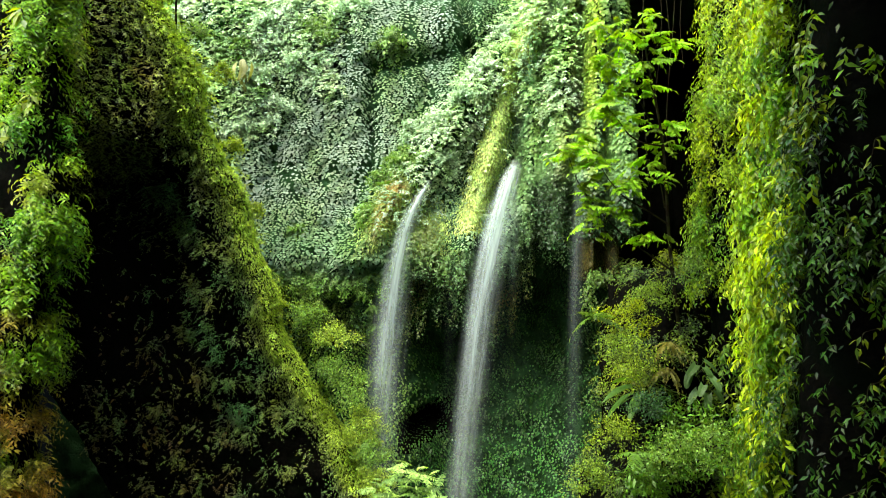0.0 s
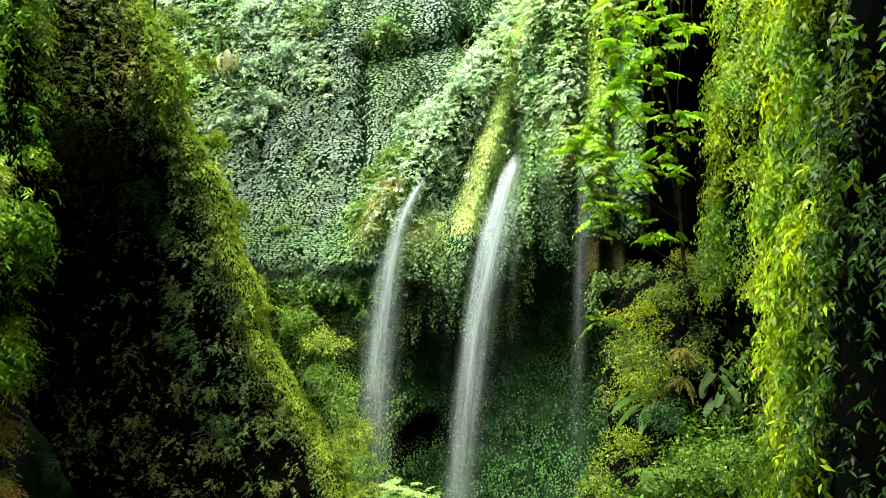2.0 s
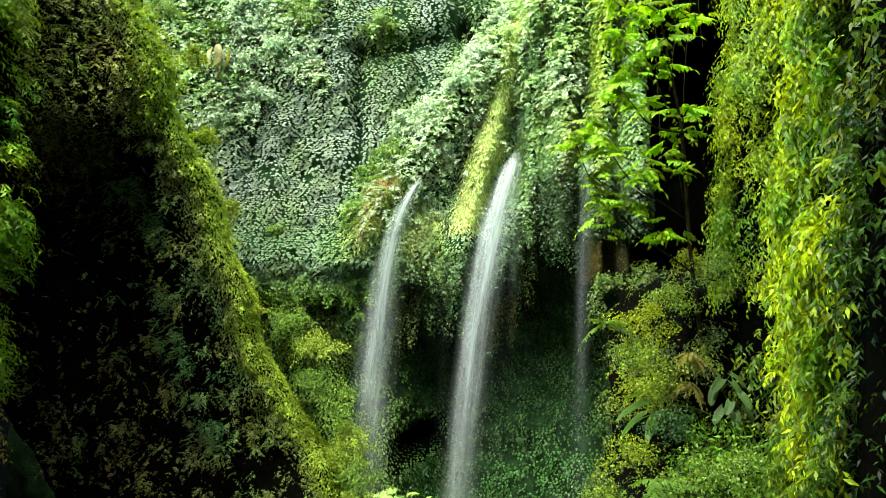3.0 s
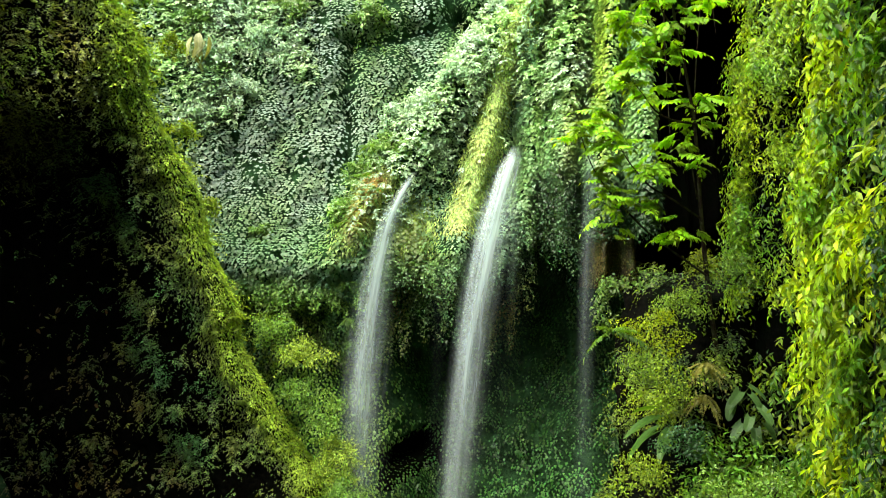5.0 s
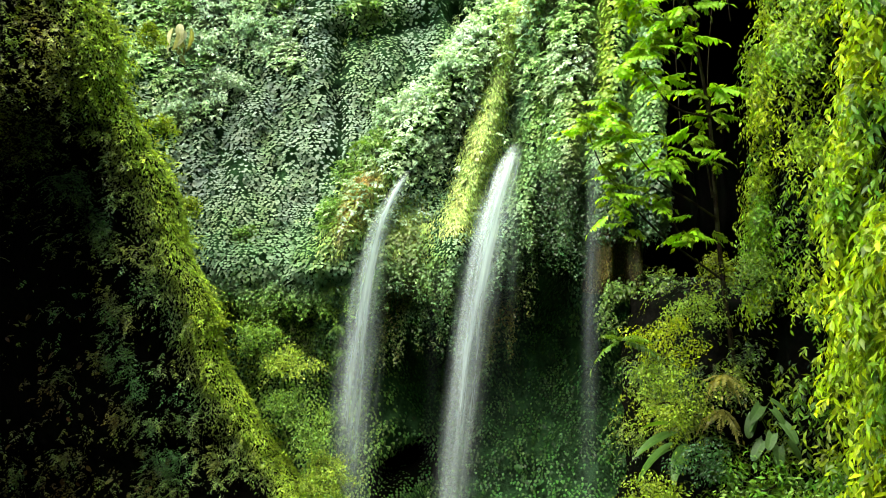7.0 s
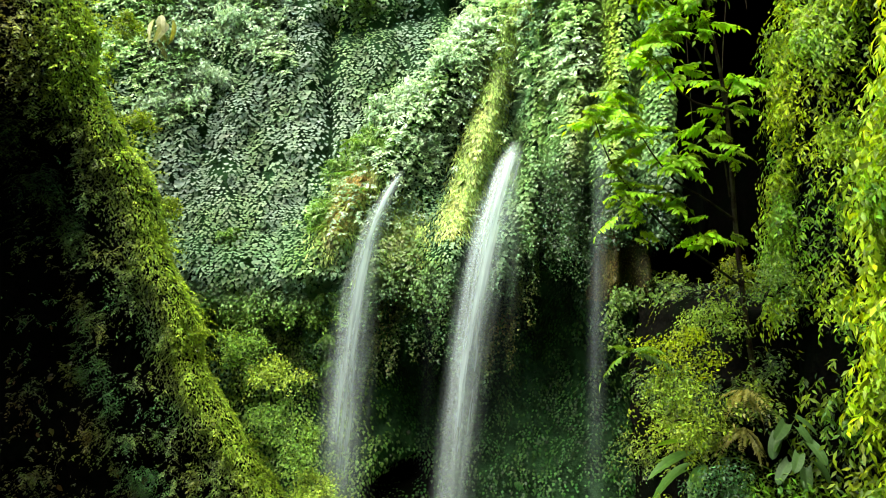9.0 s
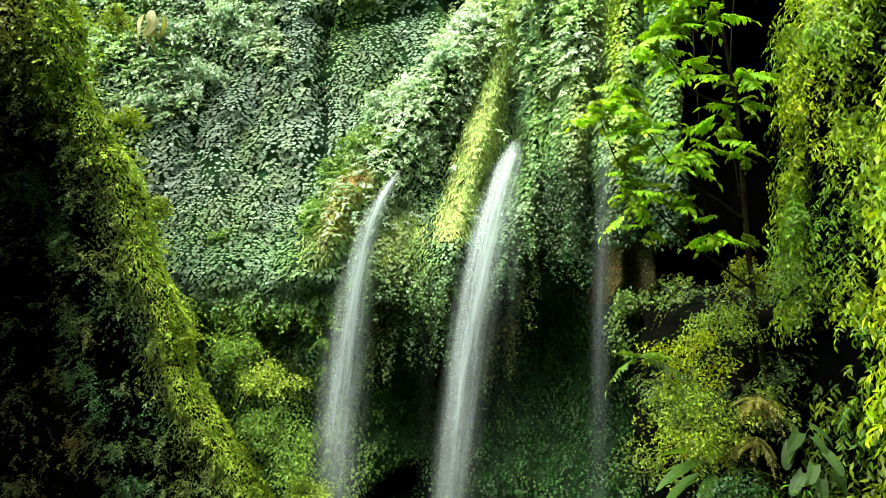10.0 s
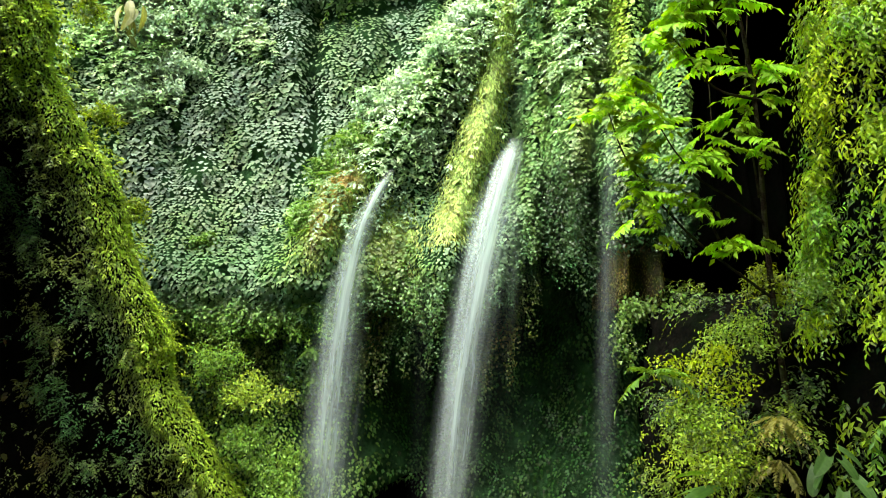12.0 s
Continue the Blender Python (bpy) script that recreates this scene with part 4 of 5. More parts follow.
PALE = np.array((0.31, 0.48, 0.30))
SILVER = np.array((0.34, 0.49, 0.34))
seeds = iter(range(500, 900))
for at, rad, tint, lab in (
    ((-7.35, 27.00, 6.64), 0.9, PALE, "pale green shrub on a high ledge"), ((-6.43, 27.20, 5.51), 0.8, SILVER, "silvery green shrub clinging to the cliff"),
    ((-5.65, 27.60, 7.44), 1.0, PALE, "pale green shrub on a high ledge"), ((-4.59, 27.80, 8.60), 1.0, FRESH, "fresh green shrub on a high ledge"),
    ((-7.18, 27.60, 8.75), 1.0, PALE, "pale green shrub on a high ledge"), ((-8.31, 27.00, 7.82), 0.8, FRESH, "fresh green shrub on a high ledge"),
    ((-6.33, 28.20, 9.39), 1.0, SILVER, "silvery green shrub clinging to the cliff"), ((-3.66, 28.20, 9.39), 0.9, PALE, "pale green shrub on a high ledge"),
    ((-2.08, 26.60, 8.01), 0.75, FRESH, "light green feathery shrub over a dark cleft"), ((-7.83, 27.20, 4.86), 0.7, SILVER, "silvery green shrub clinging to the cliff"),
    ((-4.89, 27.60, 6.79), 0.6, PALE, "pale green shrub on a high ledge"), ((2.60, 27.20, 8.63), 0.8, SILVER, "silvery shrub on the ridge between the falls"),
    ((1.62, 27.00, 7.07), 0.75, SILVER, "silvery shrub on the ridge between the falls"), ((0.94, 26.90, 5.87), 0.7, PALE, "pale shrub on the ridge between the falls"),
    ((-0.08, 26.80, 4.79), 0.75, SILVER, "silvery shrub on the ridge between the falls"),
    ((-0.94, 26.90, 4.38), 0.7, PALE, "pale shrub on the ridge between the falls"), ((0.13, 26.80, 3.52), 0.6, PALE, "pale shrub on the ridge between the falls"),
    ((-1.34, 26.50, 3.37), 0.7, FRESH, "fresh green shrub on the ridge"), ((-2.19, 26.60, 2.76), 0.6, FRESH, "fresh green shrub on the ridge"),
    ((-2.82, 26.60, 1.28), 0.5, FRESH * 1.2, "fresh green shrub on the ridge"),
    ((3.69, 26.50, 7.36), 0.7, PALE, "pale shrub at the head of the creepers"), ((4.20, 26.40, 8.58), 0.7, FRESH, "fresh green shrub at the head of the creepers"),
    ((-1.75, 26.40, -0.40), 0.45, FRESH, "small green shrub under the ledge"), ((-2.61, 26.60, -1.24), 0.45, MID, "small green shrub under the ledge"),
    ((-5.70, 26.80, 0.66), 0.4, FRESH * 1.2, "small fresh green tuft on the creepers"),
):
    at = (at[0], float(far_wall(np.array(at[0]), np.array(at[2]))) - 0.12 * rad, at[2])
    shrub(at, rad, tint, lab, leaves=int(1700 * rad), size=0.125, shape="plain", mat=CREEPER, seed=next(seeds), deep=0.5)

for at, rad, tint, lab in (
    ((-4.05, 26.40, -3.32), 0.8, (LIME * 0.4 + FRESH * 0.5 + STRAW * 0.2), "yellow-green shrub at the buttress's foot"), ((-5.03, 26.60, -2.50), 0.7, FRESH * 1.15, "fresh green shrub at the buttress's foot"),
    ((-3.17, 26.00, -5.12), 0.8, FRESH * 1.15, "fresh green shrub at the buttress's foot"), ((-2.71, 25.60, -6.15), 0.7, (LIME * 0.4 + FRESH * 0.5 + STRAW * 0.2), "yellow-green shrub at the buttress's foot"),
    ((-3.09, 25.40, -6.81), 0.7, (LIME * 0.4 + FRESH * 0.5 + STRAW * 0.2), "yellow-green shrub at the buttress's foot"), ((-2.57, 25.20, -7.15), 0.7, FRESH * 1.15, "fresh green shrub at the buttress's foot"),
    ((-4.09, 26.00, -4.30), 0.6, FRESH * 1.15, "fresh green shrub at the buttress's foot"), ((-2.45, 25.00, -8.09), 0.7, (LIME * 0.4 + FRESH * 0.5 + STRAW * 0.2), "yellow-green shrub at the buttress's foot"),
    ((-5.91, 25.40, -1.99), 0.4, (LIME * 0.5 + FRESH * 0.4), "yellow-green shrub on the buttress's edge"), ((-6.86, 25.60, 1.44), 0.4, (LIME * 0.5 + FRESH * 0.4), "yellow-green shrub on the buttress's edge"),
    ((-7.51, 25.40, 3.64), 0.4, (LIME * 0.5 + FRESH * 0.4), "yellow-green shrub on the buttress's edge"), ((-8.58, 25.00, 7.53), 0.5, FRESH, "fresh green shrub on the buttress's edge"),
    ((-7.81, 25.40, 6.25), 0.4, (LIME * 0.4 + FRESH * 0.4), "yellow-green shrub on the buttress's edge"),
):
    shrub(at, rad, tint, lab, leaves=int(2300 * rad), size=0.085, shape="plain", mat=LEAF_SOFT, seed=next(seeds))

for at, rad, tint, lab in (
    ((5.26, 20.40, -1.92), 0.7, LIME * 0.7, "yellow-green shrub on the bank"), ((6.02, 20.80, -1.30), 0.7, (FRESH * 0.7 + LIME * 0.22), "green shrub on the bank"),
    ((4.81, 20.20, -2.70), 0.6, (FRESH * 0.7 + LIME * 0.32), "fresh green shrub on the bank"), ((5.45, 19.90, -3.13), 0.7, (FRESH * 0.5 + LIME * 0.4), "olive green shrub on the bank"),
    ((4.62, 19.40, -5.05), 0.7, (FRESH * 0.4 + LIME * 0.38), "green shrub on the bank"), ((3.97, 19.60, -6.18), 0.7, (FRESH * 0.7 + LIME * 0.22), "green shrub on the bank"),
    ((7.24, 20.30, -0.63), 0.7, FRESH * 0.8, "fresh green shrub behind the sapling"), ((6.64, 21.20, -0.49), 0.5, LIME * 0.45, "yellow-green shrub behind the sapling"),
    ((5.78, 18.00, -5.11), 0.7, FRESH, "glossy green shrub on the bank"), ((6.40, 17.00, -4.69), 0.7, FRESH, "glossy green shrub on the bank"),
    ((5.56, 19.20, -4.24), 0.6, DEEP, "dark green shrub on the bank"),
):
    shrub(at, rad, tint, lab, leaves=int(1700 * rad), size=0.075, shape="plain", mat=LEAF_SOFT, seed=next(seeds))

for at, rad, lab in (((6.5, 19.2, -4.7), 0.75, "glossy bright green shrub on the lower bank"), ((6.0, 19.1, -5.6), 0.8, "glossy bright green shrub on the lower bank"),
                     ((7.0, 18.6, -5.5), 0.8, "glossy bright green shrub on the lower bank"), ((5.4, 19.3, -6.3), 0.7, "glossy bright green shrub on the lower bank")):
    shrub(at, rad, np.array((0.075, 0.19, 0.015)), lab, leaves=int(1000 * rad), size=0.15, shape="vine", mat=LEAF_SOFT, seed=next(seeds))

# ---- feathery leaves, used by the sapling and the treetop below ----


def feather(pairs, length, width, leaf_w, tint, droop, seed):
    """A feathered leaf: a bowed rib with pairs of leaflets, growing along +y."""
    g = np.random.default_rng(seed)
    k = np.linspace(0.12, 1, pairs)
    y, z = k * length, -droop * length * k ** 2
    half = width * np.sin(np.clip(k * 0.95 + 0.12, 0, 1) * math.pi) ** 0.6
    pos = np.concatenate([np.stack([0 * y, y, z], -1)] * 2 + [[(0, length, -droop * length)]])
    sg = np.concatenate([-np.ones(pairs), np.ones(pairs)])
    al = np.stack([sg, np.full(2 * pairs, 0.45), np.full(2 * pairs, -0.25)], -1) + 0.12 * g.standard_normal((2 * pairs, 3))
    al = np.concatenate([al, [(0, 1, -2 * droop)]])
    size = np.concatenate([half, half, [width * 0.9]]) * (0.85 + 0.3 * g.random(2 * pairs + 1))
    nr = np.array([0, 0.1, 1.0]) + 0.25 * g.standard_normal(al.shape)
    me = leaves_mesh("leaf", pos, unit(al), unit(nr), size, np.asarray(tint) * (0.8 + 0.4 * g.random((len(pos), 1))), leaf_w, LEAF_SOFT, 0.15, 0.3)
    bm = bmesh.new()
    bm.from_mesh(me)
    lay = bm.verts.layers.float_color["tint"]
    row = [(bm.verts.new((0, a, b)), bm.verts.new((0.012 * (1 - 0.7 * c), a, b - 0.01))) for a, b, c in zip(np.append(0.0, y), np.append(0.0, z), np.append(0.0, k))]
    for v in (v for pair in row for v in pair):
        v[lay] = (*(np.asarray(tint) * 0.5), 1)
    for (p0, q0), (p1, q1) in zip(row[:-1], row[1:]):
        bm.faces.new((p0, p1, q1, q0)).smooth = True
    bmesh.ops.remove_doubles(bm, verts=bm.verts, dist=0.0005)
    bm.to_mesh(me)
    bm.free()
    return me


SAP = np.array((0.17, 0.38, 0.012))
FEATHERS = [feather(11, ln, w * 1.05, "plain", SAP * b, dr, 300 + i) for i, (ln, w, dr, b) in enumerate(((0.75, 0.24, 0.25, 1.0), (0.6, 0.22, 0.35, 1.15), (0.85, 0.26, 0.18, 0.9), (0.5, 0.2, 0.4, 1.2)))]


def aim(at, yaw, pitch, roll, scale):
    return Matrix.LocRotScale(Vector(at), Euler((radians(pitch), radians(roll), radians(yaw))), Vector((scale, scale, scale)))


def spray(parent, at, count, spread, g, meshes, name="leaf", scale=1.0, pitch=10, under=None):
    """A tuft of feathered leaves round a twig's end."""
    base = Vector(parent.location)
    start = g.random() * 360
    for i in range(count):
        ob = new(name, meshes[int(g.integers(len(meshes)))])
        ob.parent = under or parent
        ob.matrix_basis = aim(Vector(raised(at)) - base + Vector(g.standard_normal(3) * spread), start + i * 360 / count + g.normal() * 20, pitch + g.normal() * 14, g.normal() * 15, scale * (0.75 + 0.4 * g.random()))


# ---- the sapling ----
tree = thing("sapling", raised((7.01, 20.80, -2.68)), "slender young tree with bright feathery leaves on the bank", "tree")
base = np.array(tree.location)
g = np.random.default_rng(11)


def limb(parent, points, r0, r1, name):
    line = limb_line([raised(q) for q in points]) - np.array(parent.location)
    return part(name, grid_mesh(name, tube(line, r0, r1), BARK), None, parent)


limb(tree, [(6.93, 20.80, -2.70), (6.71, 20.80, -1.07), (6.57, 20.80, 0.37), (6.52, 20.80, 1.24), (6.47, 20.80, 2.44), (6.32, 20.80, 3.69), (6.10, 20.80, 4.74), (5.92, 20.80, 5.58), (5.80, 20.80, 6.70)], 0.06, 0.025, "trunk")
branches = []
for pts in (
    [(6.70, 20.80, -0.66), (5.35, 20.60, 0.25), (4.85, 20.50, 0.70), (4.20, 20.40, 1.38), (3.80, 20.30, 1.93), (3.53, 20.20, 2.68)],
    [(6.53, 20.80, 0.73), (5.77, 20.50, 1.16), (5.14, 20.30, 1.45), (4.66, 20.20, 1.99), (4.42, 20.20, 2.41)],
    [(6.51, 20.80, 2.98), (5.75, 20.60, 3.05), (5.32, 20.40, 3.23), (4.97, 20.30, 3.68), (4.59, 20.20, 4.05)],
    [(6.46, 20.80, 1.19), (6.34, 20.70, 1.69), (6.12, 20.50, 2.42)],
    [(6.42, 20.80, 2.75), (6.45, 20.90, 3.30), (6.61, 21.00, 3.64), (7.08, 21.20, 3.73)],
    [(6.00, 20.80, 3.74), (5.76, 20.60, 4.14), (5.53, 20.50, 4.31), (5.22, 20.40, 4.58)],
    [(5.98, 20.80, 5.20), (5.50, 20.60, 5.75), (5.00, 20.45, 5.95), (4.55, 20.40, 6.30)],
    [(5.90, 20.80, 5.60), (6.30, 20.85, 5.95), (6.80, 20.90, 6.10)],
    [(5.74, 20.70, 0.26), (5.45, 20.60, 0.76), (5.14, 20.50, 1.14)],
):
    branches.append((limb(tree, pts, 0.028, 0.009, "branch"), [raised(q) for q in pts]))
for at, n in (
    ((4.51, 20.20, 4.03), 6), ((4.79, 20.20, 3.90), 4), ((5.32, 20.40, 3.69), 7), ((4.05, 20.30, 3.24), 6), ((3.48, 20.20, 2.71), 5), ((3.76, 20.30, 2.72), 3), ((4.35, 20.20, 2.45), 7), ((4.18, 20.20, 2.60), 4),
    ((6.49, 20.90, 3.61), 7), ((7.14, 21.20, 3.67), 5), ((6.51, 20.60, 3.05), 5), ((6.11, 20.50, 2.56), 6), ((6.39, 20.50, 1.97), 4), ((5.26, 20.30, 1.99), 7), ((5.59, 20.40, 2.10), 5), ((5.00, 20.30, 1.88), 5),
    ((4.15, 20.40, 1.81), 5), ((4.37, 20.40, 1.33), 6), ((4.59, 20.30, 1.19), 4), ((5.06, 20.40, 1.15), 5), ((4.09, 20.30, 1.04), 4), ((5.96, 20.50, 0.52), 6), ((5.76, 20.50, 0.35), 4), ((4.41, 20.40, 0.60), 3),
    ((5.16, 20.40, 4.62), 7), ((5.84, 20.60, 4.65), 6), ((4.83, 20.30, 4.33), 5), ((5.92, 20.70, 5.43), 8), ((5.32, 20.50, 5.13), 7), ((4.78, 20.40, 5.29), 6), ((6.08, 20.80, 6.11), 8),
    ((4.60, 20.40, 6.40), 6), ((5.40, 20.50, 6.20), 7), ((6.00, 20.70, 6.70), 7), ((6.80, 20.90, 6.10), 6), ((5.00, 20.40, 5.90), 6), ((4.40, 20.30, 5.50), 5),
):
    twig = min(branches, key=lambda q: min(np.linalg.norm(raised(at) - w) for w in q[1]))[0]
    spray(tree, at, n + 2, 0.13, g, FEATHERS, scale=0.8, pitch=-6, under=twig)

for foot, crown, seed in (((-9.6, 24.2, 7.3), [(-9.4, 24.0, 8.6), (-9.1, 23.8, 10.4)], 61), ((-9.1, 24.3, 7.2), [(-9.0, 24.1, 8.4), (-8.6, 23.9, 10.2)], 62)):
    stem_tree = thing("small_tree", raised(foot), "thin-stemmed young tree with yellow-green leaves on the buttress", "tree", "young trees on the buttress")
    limb(stem_tree, [foot, *crown], 0.05, 0.025, "trunk")
    gs = np.random.default_rng(seed)
    for k in range(9):
        t = 0.25 + 0.75 * gs.random()
        spot = np.array(crown[0]) * (1 - t) + np.array(crown[1]) * t + gs.standard_normal(3) * np.array([0.5, 0.3, 0.25])
        spray(stem_tree, tuple(spot), 7, 0.15, gs, FEATHERS, scale=0.75, pitch=-8)

# ---- treetop below the falls ----
low = thing("small_tree", raised((-1.08, 22.00, -9.03)), "light green feathery treetop below the falls", "tree")
limb(low, [(-1.1, 22.0, -12), (-1.11, 22.00, -9.73), (-1.08, 22.00, -7.64)], 0.09, 0.03, "trunk")
g = np.random.default_rng(12)
PALM = [feather(14, 0.9, 0.2, "lance", np.array((0.17, 0.33, 0.09)) * b, 0.35, 350 + i) for i, b in enumerate((0.9, 1.0, 1.15))]
for at in ((-1.11, 22.00, -6.91), (-1.53, 21.80, -7.05), (-0.59, 22.00, -7.15), (-0.84, 21.70, -6.93), (-1.79, 21.80, -7.43), (-0.21, 22.00, -7.64), (-1.01, 21.60, -7.36), (-1.34, 21.50, -7.55), (-0.61, 21.50, -7.55)):
    spray(low, at, 8, 0.15, g, PALM, scale=0.8)

# ---- broad-leaved plants ----


def broad_leaf(length, width, bend, tint, seed, mat=None, notch=False):
    """A large ribbed leaf growing along +y with a bowed midrib; notched at the stalk for arum-like leaves."""
    g = np.random.default_rng(seed)
    n, m = 14, 9
    k, u = np.meshgrid(np.linspace(0, 1, n), np.linspace(-1, 1, m), indexing="ij")
    w = width / 2 * (np.sin(k ** 0.75 * math.pi) ** 0.75 if not notch else np.sqrt(np.clip(1 - ((k - 0.38) / 0.62) ** 2, 0, 1)))
    P = np.stack([u * w, k * length - (0.22 * length * np.abs(u) ** 2 * (1 - k) ** 2 if notch else 0), -bend * length * k ** 2 + 0.18 * w * np.abs(u) + 0.012 * np.sin(k * 40) * np.abs(u)], -1)
    me = grid_mesh("leaf", P, mat or LEAF_SOFT)
    at = me.color_attributes.new("tint", "FLOAT_COLOR", "POINT")
    c = np.ones((n, m, 4), np.float32)
    c[..., :3] = np.asarray(tint) * (0.85 + 0.25 * (np.abs(u) < 0.15))[..., None]
    at.data.foreach_set("color", c.ravel())
    return me


def broad_plant(name, at, meshes, leaves, label, category, stalk=0.5, scale=1.0, seed=0, nod=0):
    """Stalks from one foot, each with a large leaf: (turn, lift, stalk length)."""
    ob = thing(name, raised(at), label, category)
    g = np.random.default_rng(seed)
    for turn, lift, ln in leaves:
        a, l = radians(turn), radians(lift)
        d = np.array([-math.sin(a) * math.cos(l), math.cos(a) * math.cos(l), math.sin(l)])
        tip = d * ln * stalk + np.array([0, 0, 0.15 * ln * stalk])
        stalk_ob = part("stalk", grid_mesh("stalk", tube(limb_line([(0, 0, 0), tip * 0.5 + np.array([0, 0, 0.06]), tip], 8), 0.022 * scale, 0.012 * scale, 5), STALK), None, ob)
        leaf = new("leaf", meshes[int(g.integers(len(meshes)))])
        leaf.parent = stalk_ob
        leaf.matrix_basis = aim(tip, turn + g.normal() * 8, lift * 0.5 - 25 - nod + g.normal() * 8, g.normal() * 15, scale * (0.8 + 0.35 * g.random()))
    return ob


STALK = ground_material("green_stalk", (0.05, 0.10, 0.02), (0.10, 0.17, 0.04), (0.08, 0.12, 0.03), scale=5)
TARO = [broad_leaf(0.85, 0.46, 0.3, (0.08, 0.20, 0.035), 600 + i, GRASS, True) for i in range(3)]
BANANA = [broad_leaf(1.5, 0.42, 0.35, (0.09, 0.22, 0.03), 610 + i) for i in range(3)]
broad_plant("elephant_ear", (7.25, 19.70, -4.05), TARO, [(150, 40, 1.6), (190, 55, 2.0), (120, 20, 1.3), (215, 25, 1.2), (170, 10, 1.0), (240, 45, 1.6), (100, 60, 2.2)], "elephant-ear plant with large grey-green heart-shaped leaves", "plant", 0.28, 0.5, seed=1, nod=30)
broad_plant("elephant_ear", (7.05, 19.90, -3.55), TARO, [(160, 50, 1.4), (200, 35, 1.5), (130, 15, 1.1), (230, 60, 1.6)], "elephant-ear plant with large grey-green heart-shaped leaves", "plant", 0.28, 0.5, seed=2, nod=30)
broad_plant("banana_plant", (5.75, 20.40, -4.3), BANANA, [(60, 35, 1.0), (95, 25, 0.9), (110, 50, 1.2), (150, 30, 0.9), (30, 60, 1.2), (80, 5, 0.7), (250, 45, 0.9)], "small banana plant with long arching green leaves", "plant", 0.4, 0.75, seed=3)
BIGPALE = [broad_leaf(0.95, 0.32, 0.5, (0.34, 0.38, 0.16), 620 + i, LEAF_SOFT) for i in range(3)]
broad_plant("broad_leaved_plant", (-7.75, 27.75, 7.1), BIGPALE, [(150, 10, 0.8), (190, 25, 0.9), (120, -10, 0.7), (220, -5, 0.7), (180, -40, 0.6), (90, 5, 0.8), (250, 15, 0.9), (165, -60, 0.9), (200, -55, 1.2)], "plant with large pale yellow-green leaves on the cliff", "plant", 0.4, 0.75, seed=4, nod=38)

# ferns and drooping dry fronds
FERN = [feather(16, 1.1, 0.24, "lance", np.array((0.08, 0.18, 0.025)), 0.45, 330 + i) for i in range(2)]
DRY = [feather(18, 1.3, 0.30, "sliver", STRAW * 0.16 + BROWN * 0.25 + OLIVE * 0.2, 0.8, 340 + i) for i in range(2)]


def fern(at, count, meshes, label, seed, scale=1.0, towards=180, spread=140, pitch=15, name="fern"):
    ob = thing(name, raised(at), label, "fern", "ferns")
    g = np.random.default_rng(seed)
    for i in range(count):
        leaf = new("frond", meshes[int(g.integers(len(meshes)))])
        leaf.parent = ob
        leaf.matrix_basis = aim(g.standard_normal(3) * 0.03, towards + spread * (i / max(1, count - 1) - 0.5) + g.normal() * 10, pitch + g.normal() * 15, g.normal() * 12, scale * (0.7 + 0.5 * g.random()))
    return ob


fern((5.06, 18.60, -5.28), 6, FERN, "green fern with arching fronds on the bank", 31)
fern((4.27, 20.30, -1.91), 6, FERN, "light green fern at the bank's edge", 32, 0.8)
fern((6.3, 19.9, -2.6), 9, DRY, "drooping dry straw-coloured fronds on the bank", 33, 0.42, 150, 160, -10, "dry_fronds")
fern((6.25, 19.8, -3.3), 9, DRY, "drooping dry straw-coloured fronds on the bank", 34, 0.42, 150, 160, -10, "dry_fronds")
fern((-2.73, 26.80, -0.93), 7, FERN, "drooping fern under the ledge beside the fall", 35, 0.45, 190, 160, -20)
fern((-2.63, 26.80, -2.10), 7, FERN, "drooping fern under the ledge beside the fall", 36, 0.45, 190, 160, -20)
fern((-2.54, 27.00, -2.86), 6, FERN, "drooping fern under the ledge beside the fall", 37, 0.45, 190, 160, -20)
for i, at in enumerate(((-1.75, 26.40, 2.00), (-2.18, 26.50, 2.43), (-1.96, 26.40, 3.36), (-2.81, 26.50, 1.70), (-2.92, 26.60, 0.86))):
    fern(at, 7, FERN, "arching light green fern on the ridge", 40 + i, 0.36, 180, 200, 10)

# ---- vine shoots close to the path ----


def shoot(points, count, size, tint, label, seed, name="vine_shoot"):
    """A hanging stem whose leaves are parts of their own."""
    ob = thing(name, raised(points[0]), label, "vine", "vine shoots")
    g = np.random.default_rng(seed)
    line = limb_line([raised(q) for q in points], 30) - np.array(ob.location)
    stem = part("stem", grid_mesh("stem", tube(line, 0.014, 0.006, 5), BARK), None, ob)
    for i in range(count):
        q = line[int(g.integers(3, 30))]
        leaf = new("leaf", VINE[int(g.integers(len(VINE)))])
        leaf.parent = stem
        leaf.matrix_basis = aim(q + 0.03 * g.standard_normal(3), 150 + g.normal() * 50, -35 + g.normal() * 20, g.normal() * 20, size * (0.7 + 0.6 * g.random()))
    return ob


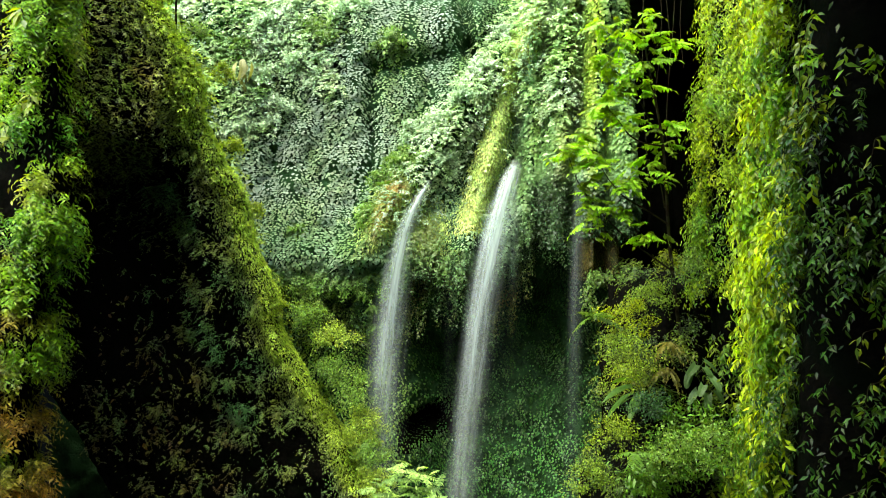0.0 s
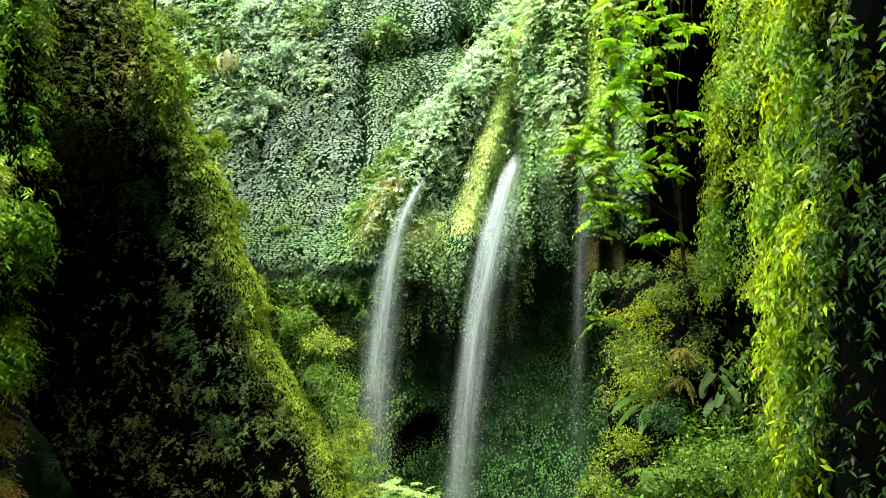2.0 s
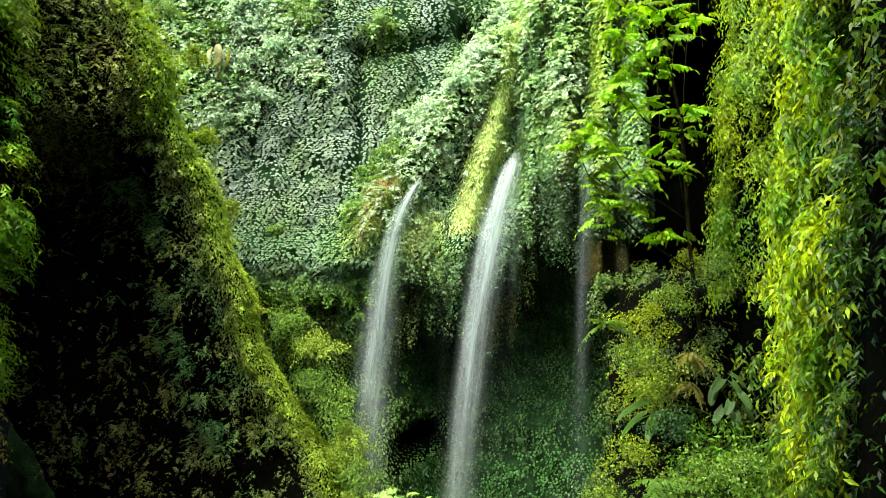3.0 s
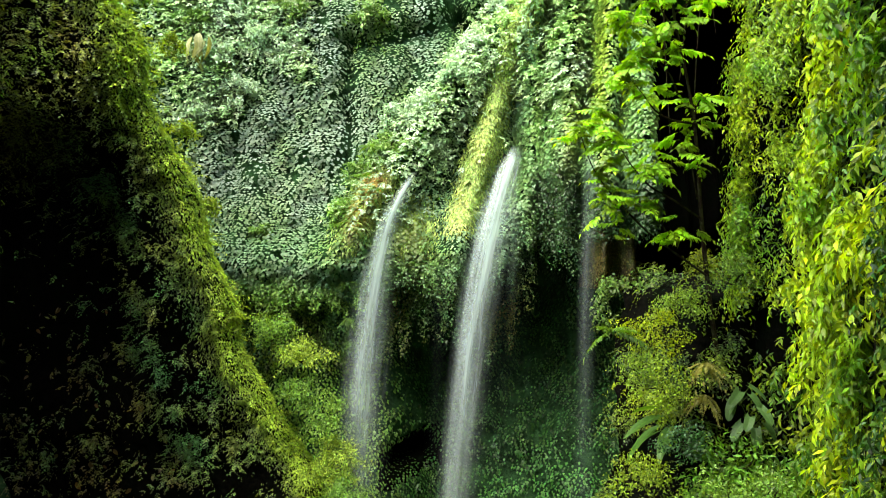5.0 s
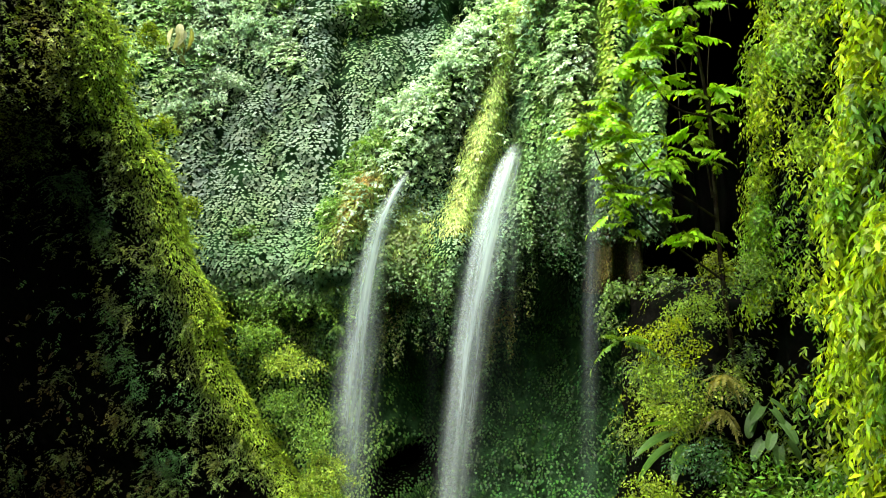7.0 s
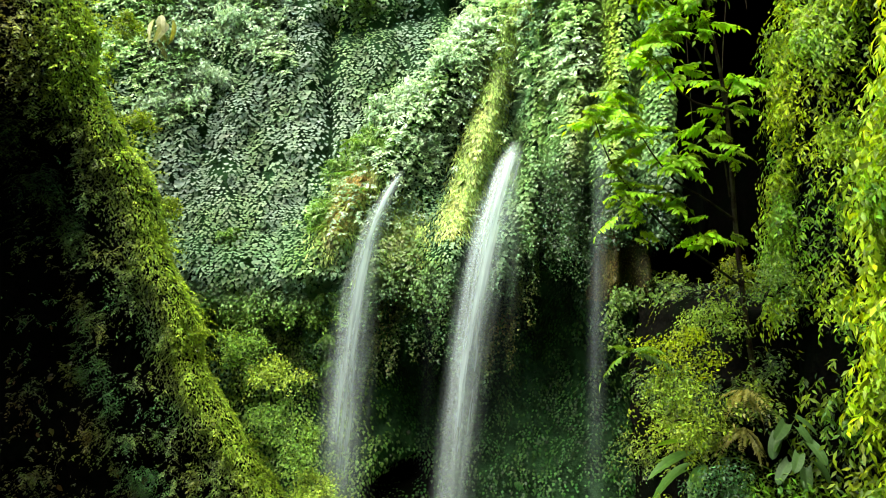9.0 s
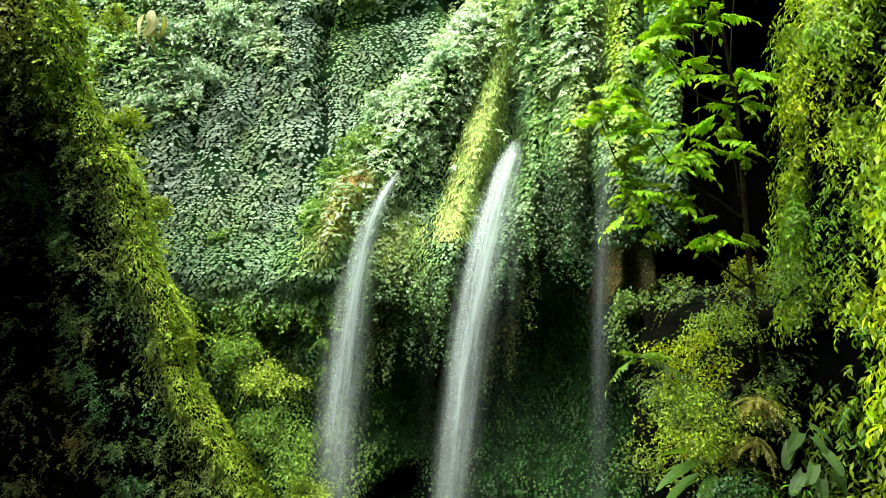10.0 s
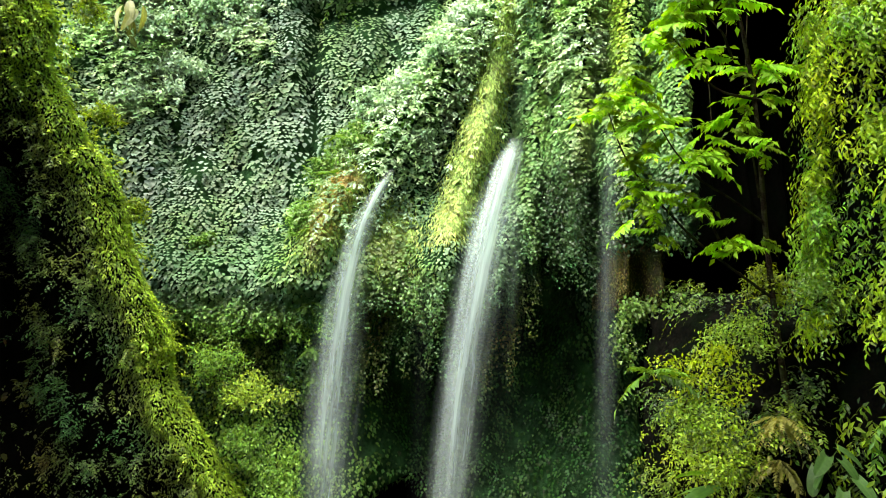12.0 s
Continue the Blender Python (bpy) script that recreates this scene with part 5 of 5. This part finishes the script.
VINE = [leaves_mesh("leaf", np.zeros((1, 3)), np.array([[0, 1.0, 0]]), np.array([[0, 0, 1.0]]), 1.0, c, "vine", LEAF_SOFT) for c in (LIME * 0.75, LIME * 0.5 + FRESH * 0.3, FRESH * 1.0)]
g = np.random.default_rng(77)
for i in range(24):
    h = -3.5 + 8.0 * g.random()
    y = 12.9 + 1.4 * float(smooth(2.5, -1.0, h)) + 1.6 * g.random()
    x = float(east_wall(np.array(y), np.array(h))) - 0.35 - 0.25 * g.random()
    shoot([(x + 0.3, y, h), (x, y - 0.1, h - 0.5), (x - 0.05, y - 0.15, h - 1.2)], 14, 0.23, LIME, "hanging shoot with long yellow-green leaves", 700 + i)
for i in range(22):
    y = 11.4 + 1.2 * g.random()
    h = -4.5 + 7.0 * g.random() ** 1.4
    x = float(east_wall(np.array(y), np.array(h)))
    shoot([(x + 0.1, y, h + 0.1), (x - 0.5, y - 0.2, h), (x - 0.7, y - 0.4, h - 0.5)], 11, 0.18, LIME, "sparse shoot with narrow leaves against the dark rock", 740 + i)
shoot([(6.6, 11.6, 2.5), (5.9, 11.4, 2.3), (5.6, 11.3, 1.8)], 5, 0.26, LIME, "short twig with bright leaves", 780)

# broad leaves close by on the west side, and bare lianas in the cave mouth
for i, (x, y, h) in enumerate(((-11.0, 18.6, 6.4), (-11.3, 18.4, 5.2), (-10.9, 18.8, 4.2), (-11.4, 18.5, 3.4))):
    shoot([(x - 0.8, 20.3, h), (x, y, h - 0.1), (x + 0.25, y - 0.2, h - 0.6)], 9, 0.42, LIME, "twig with large fresh green leaves", 790 + i)
for i, (x, y, top, ln) in enumerate(((6.9, 23.0, 9.6, 5.0), (7.2, 22.6, 9.6, 6.5), (7.5, 22.2, 9.6, 4.0), (6.7, 23.6, 9.6, 7.5), (7.0, 22.4, 9.6, 3.2))):
    vine = thing("liana", (x, y, top + EYE), "thin bare liana hanging in the dark cave mouth", "vine", "lianas")
    k = np.linspace(0, 1, 20)
    line = np.stack([0.12 * np.sin(k * 4 + i), 0.06 * np.cos(k * 5 + 2 * i), -ln * k], -1)
    part("stem", grid_mesh("stem", tube(line, 0.016, 0.008, 5), BARK), None, vine)
